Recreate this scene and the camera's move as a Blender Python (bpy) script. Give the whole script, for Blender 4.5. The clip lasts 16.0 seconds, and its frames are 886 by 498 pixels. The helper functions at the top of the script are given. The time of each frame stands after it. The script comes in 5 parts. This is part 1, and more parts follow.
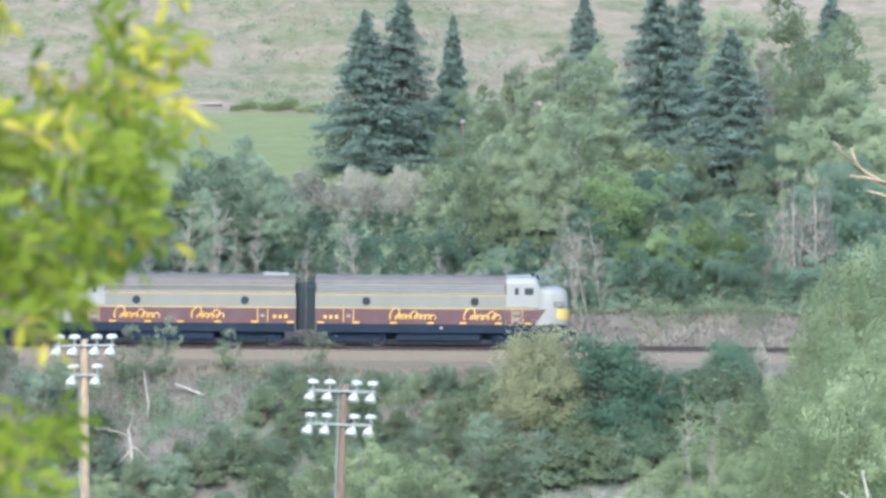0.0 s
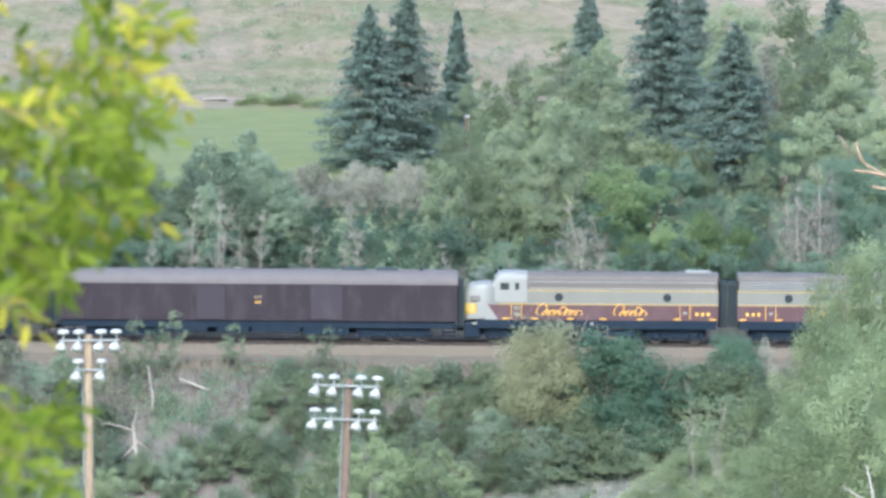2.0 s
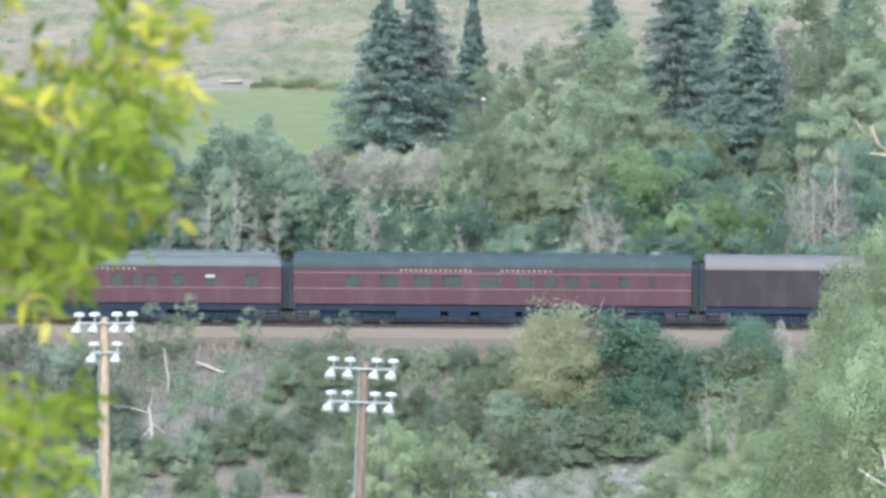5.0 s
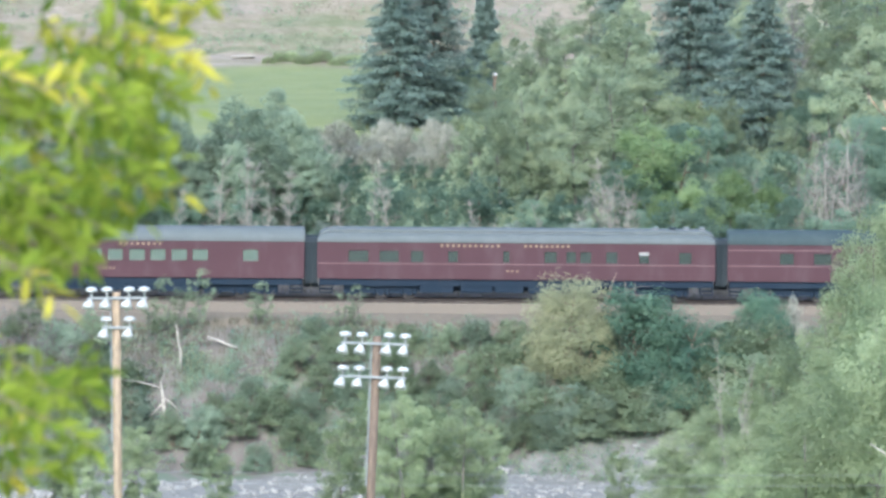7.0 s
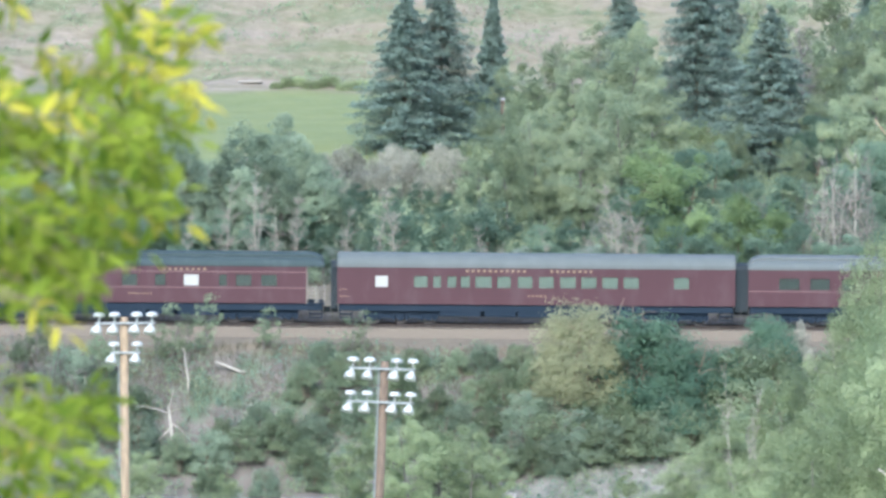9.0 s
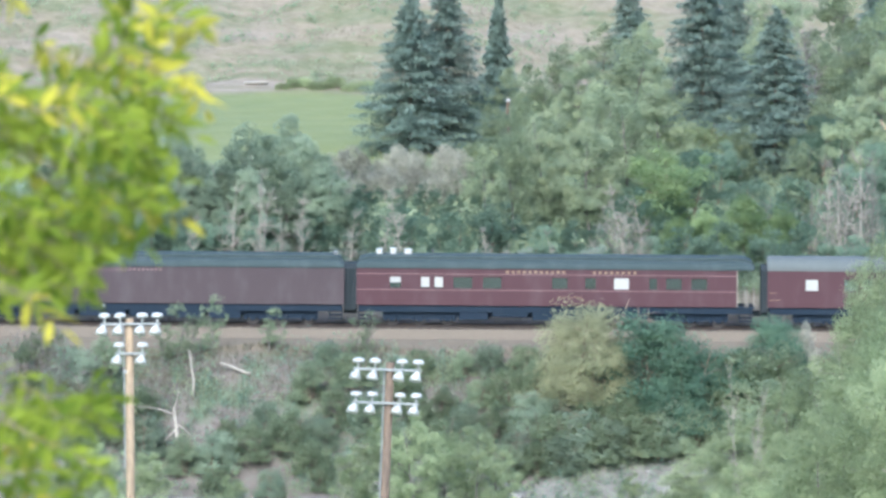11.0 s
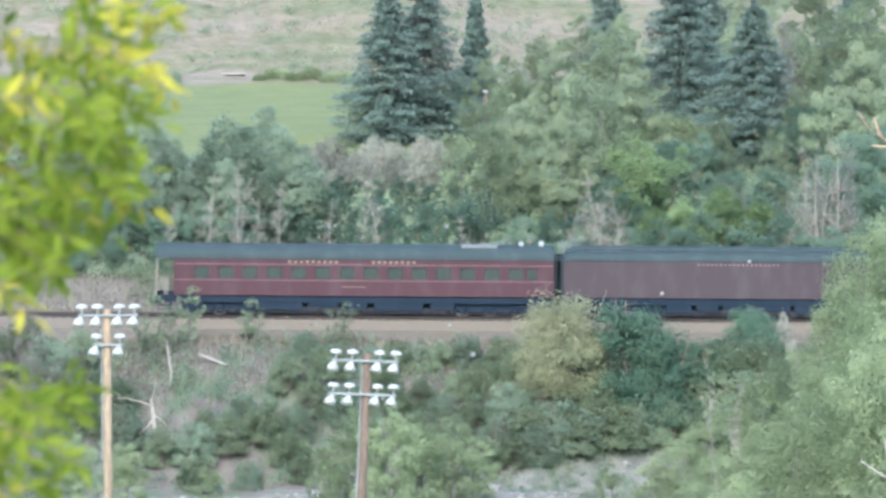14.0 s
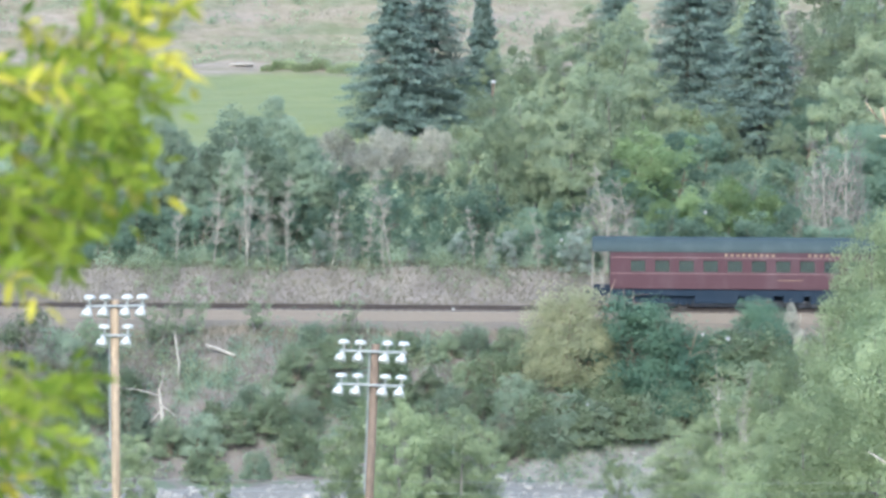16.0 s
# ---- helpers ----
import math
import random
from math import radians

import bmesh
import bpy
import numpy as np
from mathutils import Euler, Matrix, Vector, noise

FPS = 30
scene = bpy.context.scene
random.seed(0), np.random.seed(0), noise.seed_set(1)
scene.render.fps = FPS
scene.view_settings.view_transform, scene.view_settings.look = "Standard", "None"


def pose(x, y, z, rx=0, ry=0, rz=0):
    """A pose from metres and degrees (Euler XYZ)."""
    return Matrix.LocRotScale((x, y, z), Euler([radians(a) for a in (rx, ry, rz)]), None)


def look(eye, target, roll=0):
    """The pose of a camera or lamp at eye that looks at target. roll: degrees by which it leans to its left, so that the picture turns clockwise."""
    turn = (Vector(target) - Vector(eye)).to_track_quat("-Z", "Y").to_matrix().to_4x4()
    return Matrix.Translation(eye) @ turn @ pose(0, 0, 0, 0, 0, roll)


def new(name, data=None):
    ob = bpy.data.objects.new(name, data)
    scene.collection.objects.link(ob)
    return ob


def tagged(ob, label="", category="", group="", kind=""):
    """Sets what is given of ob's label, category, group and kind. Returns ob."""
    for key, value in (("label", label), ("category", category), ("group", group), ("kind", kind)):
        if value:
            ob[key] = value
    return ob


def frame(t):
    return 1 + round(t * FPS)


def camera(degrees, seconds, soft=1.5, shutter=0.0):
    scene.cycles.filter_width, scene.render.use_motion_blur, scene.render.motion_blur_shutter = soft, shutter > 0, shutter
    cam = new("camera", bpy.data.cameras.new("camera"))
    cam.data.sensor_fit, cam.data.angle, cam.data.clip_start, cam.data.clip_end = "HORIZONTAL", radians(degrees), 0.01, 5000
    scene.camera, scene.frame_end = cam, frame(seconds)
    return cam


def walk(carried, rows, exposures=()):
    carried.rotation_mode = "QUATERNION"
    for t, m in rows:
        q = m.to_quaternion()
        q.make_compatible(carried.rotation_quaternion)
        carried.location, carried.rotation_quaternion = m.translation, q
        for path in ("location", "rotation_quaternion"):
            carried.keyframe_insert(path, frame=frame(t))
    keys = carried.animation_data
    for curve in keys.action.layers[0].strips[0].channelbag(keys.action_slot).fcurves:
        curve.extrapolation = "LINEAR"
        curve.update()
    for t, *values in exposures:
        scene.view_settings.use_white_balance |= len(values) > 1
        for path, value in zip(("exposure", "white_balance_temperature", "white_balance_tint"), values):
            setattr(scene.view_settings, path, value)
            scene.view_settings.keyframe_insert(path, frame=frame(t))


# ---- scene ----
EYE = (0.0, -700.0, 60.0)
cam = camera(4.6765, 16.0, soft=3.0)
cam.data.dof.use_dof = True
cam.data.dof.focus_distance = 690.0
cam.data.dof.aperture_fstop = 14.5
# seconds, and the point of the track's plane at which the lens is held
AIM = [(0, 1.961, 6.291), (0.5, 1.57, 6.067), (1, 1.683, 6.24), (1.5, 1.401, 5.505), (2, 1.683, 5.957),
       (2.5, 2.243, 5.674), (3, 1.906, 4.382), (3.5, 1.515, 4.327), (4, 1.01, 4.551), (4.2, 1.12, 5.1),
       (5.3, 0.4, 4.6), (6.5, -0.11, 3.427), (7, -0.11, 3.199), (7.5, 0.278, 3.596), (8, 0.168, 4.044),
       (8.5, -0.11, 4.268), (9, -0.615, 4.83), (9.2, -0.95, 4.83), (10.2, -1.0, 4.9), (11.3, -0.91, 4.88),
       (11.5, -0.673, 4.83), (12, -0.223, 4.099), (12.5, 0.11, 3.985), (13, 0.168, 3.93), (13.5, 0.505, 3.989),
       (14, 0.505, 4.327), (14.5, 0.059, 3.989), (15, -0.055, 4.327), (15.5, -0.113, 4.437), (16, 0, 3.706)]
walk(cam, [(t, look(EYE, (x, 0, z), 0.42)) for t, x, z in AIM], [(0, 1.70, 5410, 6), (1, 1.65, 5410, 6), (4.2, 1.72, 5410, 6), (6.5, 1.78, 5410, 6), (16, 1.78, 5410, 6)])

# ---- light: a bright, thinly clouded sky with a soft sun behind the lens ----
world = bpy.data.worlds.new("sky")
scene.world = world
world.use_nodes = True
wn, wl = world.node_tree.nodes, world.node_tree.links
sky = wn.new("ShaderNodeTexSky")
sky.sky_type, sky.sun_disc = "NISHITA", False
sky.sun_elevation, sky.sun_rotation = radians(38), radians(192)
sky.air_density, sky.dust_density = 1.0, 3.0
wl.new(sky.outputs[0], wn["Background"].inputs[0])
wn["Background"].inputs[1].default_value = 0.15
sun = new("sun", bpy.data.lights.new("sun", "SUN"))
sun.data.energy, sun.data.angle, sun.data.color = 1.3, radians(25), (1.0, 0.96, 0.88)
sun.matrix_world = look((-17, -79, 63), (0, 0, 0))


# ---- materials ----
def material(name, rough=0.6, metal=0.0):
    m = bpy.data.materials.new(name)
    m.use_nodes = True
    b = m.node_tree.nodes["Principled BSDF"]
    b.inputs["Roughness"].default_value, b.inputs["Metallic"].default_value = rough, metal
    return m, m.node_tree.nodes, m.node_tree.links, b


def ramp(n, l, source, stops):
    r = n.new("ShaderNodeValToRGB")
    while len(r.color_ramp.elements) < len(stops):
        r.color_ramp.elements.new(0.5)
    for e, (p, c) in zip(r.color_ramp.elements, stops):
        e.position, e.color = p, (*c, 1)
    l.new(source, r.inputs[0])
    return r.outputs[0]


def noise_of(n, l, scale, detail=4.0, stretch=None, rough=0.55):
    co, t = n.new("ShaderNodeTexCoord"), n.new("ShaderNodeTexNoise")
    t.inputs["Scale"].default_value, t.inputs["Detail"].default_value = scale, detail
    t.inputs["Roughness"].default_value = rough
    if stretch:
        mp = n.new("ShaderNodeMapping")
        mp.inputs["Scale"].default_value = stretch
        l.new(co.outputs["Object"], mp.inputs[0])
        l.new(mp.outputs[0], t.inputs[0])
    else:
        l.new(co.outputs["Object"], t.inputs[0])
    return t.outputs[0]


def blend(n, l, fac, a, b, mode="MIX"):
    x = n.new("ShaderNodeMix")
    x.data_type, x.blend_type = "RGBA", mode
    for sock, v in ((x.inputs[0], fac), (x.inputs[6], a), (x.inputs[7], b)):
        if isinstance(v, (int, float)):
            sock.default_value = v
        elif isinstance(v, tuple):
            sock.default_value = (*v, 1)
        else:
            l.new(v, sock)
    return x.outputs[2]


def bump(n, l, b, height, strength=0.3, distance=0.05):
    u = n.new("ShaderNodeBump")
    u.inputs["Strength"].default_value, u.inputs["Distance"].default_value = strength, distance
    l.new(height, u.inputs["Height"])
    l.new(u.outputs[0], b.inputs["Normal"])


def paint(name, rgb, rough=0.5, metal=0.0, wear=0.05, stretch=(0.9, 0.9, 0.4)):
    """Painted sheet metal with dust and faint streaks."""
    m, n, l, b = material(name, rough, metal)
    b.inputs["Specular IOR Level"].default_value = 0.5 if rough < 0.6 else 0.2
    a = noise_of(n, l, 1.2, 5, stretch)
    f = noise_of(n, l, 14, 3)
    dusty = tuple(min(1, c * (1 - wear) + 0.3 * wear) for c in rgb)
    dark = tuple(c * (1 - wear) for c in rgb)
    c1 = ramp(n, l, a, [(0.3, dark), (0.5, rgb), (0.75, dusty)])
    l.new(blend(n, l, 0.07, c1, f, "OVERLAY"), b.inputs["Base Color"])
    bump(n, l, b, f, 0.08, 0.01)
    return m


def foliage(name, low, high, back=0.35, spread=0.14, grain=0.55, each=0.2):
    """Leaves: colour varies by leaf, by plant and in patches; light passes through them."""
    m, n, l, b = material(name, 0.75)
    b.inputs["Specular IOR Level"].default_value = 0.15
    g = n.new("ShaderNodeNewGeometry")
    o = n.new("ShaderNodeObjectInfo")
    big = noise_of(n, l, grain, 2)
    add = n.new("ShaderNodeMath")
    add.operation = "MULTIPLY_ADD"
    l.new(g.outputs["Random Per Island"], add.inputs[0])
    add.inputs[1].default_value = each
    l.new(big, add.inputs[2])
    c = ramp(n, l, add.outputs[0], [(0.38, low), (0.85, high)])
    hs = n.new("ShaderNodeHueSaturation")
    v = n.new("ShaderNodeMapRange")
    v.inputs["To Min"].default_value, v.inputs["To Max"].default_value = 1 - spread, 1 + spread
    l.new(o.outputs["Random"], v.inputs[0])
    l.new(v.outputs[0], hs.inputs["Value"])
    l.new(c, hs.inputs["Color"])
    l.new(hs.outputs[0], b.inputs["Base Color"])
    tr = n.new("ShaderNodeBsdfTranslucent")
    l.new(hs.outputs[0], tr.inputs[0])
    mx = n.new("ShaderNodeMixShader")
    mx.inputs[0].default_value = back
    l.new(b.outputs[0], mx.inputs[1])
    l.new(tr.outputs[0], mx.inputs[2])
    l.new(mx.outputs[0], n["Material Output"].inputs[0])
    return m


def bark(name, low, high, scale=6):
    m, n, l, b = material(name, 0.85)
    a = noise_of(n, l, scale, 6, (3, 3, 0.7))
    l.new(ramp(n, l, a, [(0.35, low), (0.65, high)]), b.inputs["Base Color"])
    bump(n, l, b, a, 0.5, 0.02)
    return m


# far leaf and needle colours are lifted to include distance haze
LEAF_ASPEN = foliage("aspen leaves", (0.175, 0.228, 0.165), (0.275, 0.325, 0.22), 0.5)
LEAF_DARK = foliage("dark leaves", (0.125, 0.185, 0.138), (0.19, 0.255, 0.172), 0.5)
LEAF_BANK = foliage("deep green leaves", (0.082, 0.145, 0.10), (0.138, 0.208, 0.13), 0.45)
LEAF_LIGHT = foliage("pale poplar leaves", (0.20, 0.245, 0.135), (0.33, 0.375, 0.21), 0.5)
LEAF_OLIVE = foliage("olive willow leaves", (0.19, 0.205, 0.12), (0.33, 0.325, 0.19), 0.5)
LEAF_GREEN = foliage("fresh green leaves", (0.155, 0.225, 0.11), (0.255, 0.315, 0.145), 0.5)
LEAF_GREY = foliage("grey shrub leaves", (0.30, 0.295, 0.235), (0.42, 0.405, 0.33), 0.5)
LEAF_HEDGE = foliage("hedge leaves", (0.24, 0.29, 0.15), (0.33, 0.37, 0.20), 0.5)
# lighter copy of the aspen leaves; the slope's pale haze is in the colour
LEAF_SLOPE_HAZE = foliage("haze-paled slope aspen leaves", (0.20, 0.25, 0.165), (0.33, 0.365, 0.215), 0.5)
LEAF_PALE = foliage("scrub leaves", (0.155, 0.20, 0.125), (0.26, 0.30, 0.18), 0.5)
LEAF_SILVER = foliage("silvery leaves", (0.16, 0.20, 0.16), (0.29, 0.32, 0.27), 0.4)
NEEDLE = foliage("spruce needles", (0.155, 0.21, 0.178), (0.215, 0.27, 0.222), 0.45, 0.08)
LEAF_ASH = foliage("ash leaves", (0.07, 0.125, 0.011), (0.235, 0.285, 0.03), 0.5, 0.14, 2.6, 0.5)
LEAF_ASH_YELLOW = foliage("yellow ash leaves", (0.30, 0.28, 0.03), (0.46, 0.40, 0.05), 0.5, 0.14, 2.6, 0.3)
DRY_GRASS = foliage("dry grass", (0.112, 0.10, 0.073), (0.175, 0.16, 0.112), 0.35)
WEEDS = foliage("low weeds", (0.14, 0.19, 0.12), (0.27, 0.30, 0.18), 0.45)
BARK_PALE = bark("pale birch bark", (0.20, 0.18, 0.15), (0.33, 0.30, 0.25))
BARK_BROWN = bark("brown bark", (0.10, 0.075, 0.055), (0.24, 0.18, 0.13))
BARK_GREY = bark("grey dead wood", (0.11, 0.10, 0.086), (0.20, 0.18, 0.155))
BARK_ORANGE = bark("bleached orange wood", (0.24, 0.15, 0.085), (0.37, 0.285, 0.20))
POLE_TAN = bark("tan pole wood", (0.175, 0.128, 0.083), (0.265, 0.20, 0.13), 3)
POLE_BROWN = bark("weathered brown pole wood", (0.078, 0.054, 0.038), (0.14, 0.10, 0.07), 3)
GALVANISED = paint("galvanised steel", (0.22, 0.23, 0.23), 0.55, 0.2)
LAMP_WHITE = paint("white enamel", (0.32, 0.32, 0.305), 0.4, 0, 0.1)
MAROON = paint("maroon coach paint", (0.050, 0.0235, 0.028), 0.65)
MAROON_DULL = paint("dull maroon coach paint", (0.047, 0.036, 0.039), 0.7)
BLACKISH = paint("near black purple paint", (0.024, 0.018, 0.0225), 0.68)
BLACKISH_DOOR = paint("faded door paint", (0.036, 0.030, 0.037), 0.68)
LOCO_MAROON = paint("locomotive maroon", (0.062, 0.027, 0.031), 0.5)
LOCO_CREAM = paint("locomotive pale grey", (0.155, 0.153, 0.133), 0.6)
# white fittings; on cab and nose it puts sunlight into the flank's grey
LOCO_WHITE = paint("locomotive white, also sunlit cab and nose", (0.20, 0.20, 0.183), 0.5)
LOCO_GREY = paint("locomotive roof grey", (0.112, 0.098, 0.088), 0.6)
LOUVRE_GAP = paint("dark gaps of the louvres", (0.062, 0.057, 0.053), 0.7)
GRILLE = paint("silver grille", (0.21, 0.213, 0.208), 0.5, 0.15)
GOLD = paint("gold lettering", (0.60, 0.34, 0.05), 0.45, 0, 0.08)
NOSE_YELLOW = paint("faded yellow paint", (0.40, 0.28, 0.07), 0.5)
PALE_GOLD = paint("pale gold lettering", (0.19, 0.135, 0.09), 0.6)
DULL_CREAM = paint("dull cream metal", (0.17, 0.155, 0.125), 0.5)
PINK_LINE = paint("faded belt line", (0.145, 0.093, 0.095), 0.6)
ROOF_GREY = paint("grey coach roof", (0.083, 0.092, 0.09), 0.75)
ROOF_GREEN = paint("dark green-grey coach roof", (0.032, 0.045, 0.046), 0.8)
ROOF_PALE = paint("pale grey coach roof", (0.115, 0.102, 0.101), 0.75)
# the blue tint paints air haze into the underframe's black
UNDER = paint("haze-blue underframe black", (0.011, 0.019, 0.031), 0.9, 0, 0.02)
RUBBER = paint("black diaphragm rubber", (0.018, 0.024, 0.028), 0.75, 0, 0.03)
WHEEL = paint("worn wheel steel", (0.10, 0.09, 0.085), 0.45, 0.6)
BLIND = paint("white blind", (0.29, 0.29, 0.275), 0.7)
SILVER = paint("silver roof unit", (0.135, 0.142, 0.14), 0.6, 0.1)
RAIL = paint("rusty rail steel", (0.045, 0.036, 0.032), 0.6, 0.3)
SLEEPER = bark("creosoted sleeper", (0.04, 0.033, 0.03), (0.10, 0.08, 0.065))


def glass(name, tint):
    m, n, l, b = material(name, 0.15)
    b.inputs["Base Color"].default_value = (*tint, 1)
    b.inputs["Transmission Weight"].default_value = 0.55
    b.inputs["IOR"].default_value = 1.5
    return m


GLASS = glass("tinted window glass", (0.072, 0.093, 0.083))
GLASS_PALE = glass("pale green window glass", (0.17, 0.22, 0.18))
LOCO_GLASS = glass("cab window glass", (0.05, 0.06, 0.07))


def ground_material():
    """Ballast and service road by the rails, brown bank, shingle bar, mown meadow, dry hillside."""
    m, n, l, b = material("ground", 0.95)
    co = n.new("ShaderNodeTexCoord")
    sep = n.new("ShaderNodeSeparateXYZ")
    l.new(co.outputs["Object"], sep.inputs[0])
    wob = noise_of(n, l, 0.09, 4)
    fine = noise_of(n, l, 1.6, 6)
    mid = noise_of(n, l, 0.35, 5)

    def edge(at, soft, wobble, slant=0.0):
        q = n.new("ShaderNodeMath")
        q.operation = "MULTIPLY_ADD"
        l.new(sep.outputs["X"], q.inputs[0])
        q.inputs[1].default_value = -slant
        l.new(sep.outputs["Y"], q.inputs[2])
        s = n.new("ShaderNodeMath")
        s.operation = "MULTIPLY_ADD"
        l.new(wob, s.inputs[0])
        s.inputs[1].default_value = wobble
        l.new(q.outputs[0], s.inputs[2])
        r = n.new("ShaderNodeMapRange")
        r.inputs["From Min"].default_value = at - soft + wobble / 2
        r.inputs["From Max"].default_value = at + soft + wobble / 2
        l.new(s.outputs[0], r.inputs[0])
        return r.outputs[0]

    shingle = ramp(n, l, fine, [(0.3, (0.10, 0.094, 0.08)), (0.7, (0.18, 0.17, 0.147))])
    bank = ramp(n, l, mid, [(0.35, (0.082, 0.071, 0.06)), (0.5, (0.125, 0.107, 0.09)), (0.62, (0.082, 0.105, 0.062))])
    road = ramp(n, l, fine, [(0.3, (0.104, 0.083, 0.056)), (0.7, (0.148, 0.118, 0.08))])
    rear = ramp(n, l, mid, [(0.3, (0.105, 0.09, 0.08)), (0.7, (0.16, 0.14, 0.115))])
    scrub = ramp(n, l, mid, [(0.3, (0.08, 0.12, 0.06)), (0.7, (0.20, 0.23, 0.12))])
    meadow = ramp(n, l, mid, [(0.3, (0.108, 0.13, 0.038)), (0.7, (0.147, 0.158, 0.053))])
    hill_a = ramp(n, l, noise_of(n, l, 0.16, 6, (0.6, 1.6, 1), 0.65), [(0.41, (0.09, 0.115, 0.045)), (0.47, (0.13, 0.13, 0.062)), (0.54, (0.185, 0.15, 0.10)), (0.64, (0.23, 0.185, 0.145))])
    hill = blend(n, l, 0.5, hill_a, ramp(n, l, noise_of(n, l, 0.9, 6), [(0.35, (0.085, 0.08, 0.045)), (0.65, (0.20, 0.165, 0.12))]))
    c = blend(n, l, edge(-22.0, 0.5, 1.6, 0.27), shingle, bank)
    c = blend(n, l, edge(-8.9, 0.4, 1.8), c, road)
    c = blend(n, l, edge(3.4, 0.3, 0.0), c, rear)
    c = blend(n, l, edge(9.5, 1.0, 3.0), c, scrub)
    c = blend(n, l, edge(47, 2.0, 6.0), c, meadow)
    c = blend(n, l, edge(106, 1.5, 8.0), c, hill)
    near = ramp(n, l, mid, [(0.3, (0.10, 0.14, 0.06)), (0.7, (0.20, 0.22, 0.11))])
    c = blend(n, l, edge(-50, 3.0, 8.0), near, c)
    l.new(c, b.inputs["Base Color"])
    bump(n, l, b, fine, 0.6, 0.15)
    return m


GROUND = ground_material()
BALLAST = bark("ballast stone", (0.088, 0.071, 0.052), (0.155, 0.125, 0.09), 9)
STONE = bark("pale river stone", (0.14, 0.132, 0.117), (0.25, 0.238, 0.212), 2)


# ---- mesh helpers ----
class Shape:
    """Collects corners and faces of one mesh."""

    def __init__(self):
        self.v, self.f = [], []

    def add(self, v, f):
        k = len(self.v)
        self.v += [tuple(p) for p in v]
        self.f += [tuple(k + i for i in q) for q in f]
        return self

    def box(self, x0, x1, y0, y1, z0, z1):
        v = [(x, y, z) for x in (x0, x1) for y in (y0, y1) for z in (z0, z1)]
        return self.add(v, [(0, 1, 3, 2), (4, 6, 7, 5), (0, 4, 5, 1), (2, 3, 7, 6), (0, 2, 6, 4), (1, 5, 7, 3)])

    def soft(self, x0, x1, y0, y1, z0, z1, r=0.02):
        """A box with chamfered edges along x and z."""
        v = []
        for z, i in ((z0, r), (z0 + r, 0), (z1 - r, 0), (z1, r)):
            v += [(x0 + i + r, y0 + i, z), (x1 - i - r, y0 + i, z), (x1 - i, y0 + i + r, z), (x1 - i, y1 - i - r, z),
                  (x1 - i - r, y1 - i, z), (x0 + i + r, y1 - i, z), (x0 + i, y1 - i - r, z), (x0 + i, y0 + i + r, z)]
        f = [tuple(range(7, -1, -1)), tuple(range(24, 32))]
        for k in range(3):
            f += [(8 * k + j, 8 * k + (j + 1) % 8, 8 * k + 8 + (j + 1) % 8, 8 * k + 8 + j) for j in range(8)]
        return self.add(v, f)

    def prism(self, profile, x0, x1, close=True):
        """A (y, z) outline drawn out along x."""
        k = len(profile)
        v = [(x0, y, z) for y, z in profile] + [(x1, y, z) for y, z in profile]
        f = [(i, (i + 1) % k, k + (i + 1) % k, k + i) for i in range(k)]
        if close:
            f += [tuple(range(k - 1, -1, -1)), tuple(range(k, 2 * k))]
        return self.add(v, f)

    def tube(self, path, radii, sides=7):
        ps = [Vector(p) for p in path]
        v, f = [], []
        for i, p in enumerate(ps):
            d = (ps[min(i + 1, len(ps) - 1)] - ps[max(i - 1, 0)]).normalized()
            a = d.orthogonal().normalized()
            c = d.cross(a)
            for j in range(sides):
                w = 2 * math.pi * j / sides
                v.append(p + (a * math.cos(w) + c * math.sin(w)) * radii[i])
        for i in range(len(ps) - 1):
            f += [(i * sides + j, i * sides + (j + 1) % sides, (i + 1) * sides + (j + 1) % sides, (i + 1) * sides + j) for j in range(sides)]
        f += [tuple(range(sides - 1, -1, -1)), tuple(range((len(ps) - 1) * sides, len(ps) * sides))]
        return self.add(v, f)

    def lathe(self, outline, centre, sides=14, axis="z"):
        """(radius, height) outline spun round an axis through centre."""
        cx, cy, cz = centre
        v, f = [], []
        for r, h in outline:
            for j in range(sides):
                w = 2 * math.pi * j / sides
                a, c = r * math.cos(w), r * math.sin(w)
                v.append((cx + a, cy + c, cz + h) if axis == "z" else (cx + a, cy + h, cz + c))
        for i in range(len(outline) - 1):
            f += [(i * sides + j, i * sides + (j + 1) % sides, (i + 1) * sides + (j + 1) % sides, (i + 1) * sides + j) for j in range(sides)]
        f += [tuple(range(sides - 1, -1, -1)), tuple(range((len(outline) - 1) * sides, len(outline) * sides))]
        return self.add(v, f)

    def mesh(self, name, mat, smooth=False):
        me = bpy.data.meshes.new(name)
        me.from_pydata(self.v, [], self.f)
        me.materials.append(mat)
        if smooth:
            me.polygons.foreach_set("use_smooth", [True] * len(me.polygons))
        me.update()
        return me


def part(name, shape, mat, parent, label="", smooth=False):
    """One mesh under a thing or a part; shape: a Shape, or a finished mesh to share."""
    ob = new(name, shape.mesh(name, mat, smooth) if isinstance(shape, Shape) else shape)
    ob.parent = parent
    return tagged(ob, label)


def thing(name, label, category, group="", m=None):
    ob = tagged(new(name), label, category, group)
    if m is not None:
        ob.matrix_basis = m
    return ob


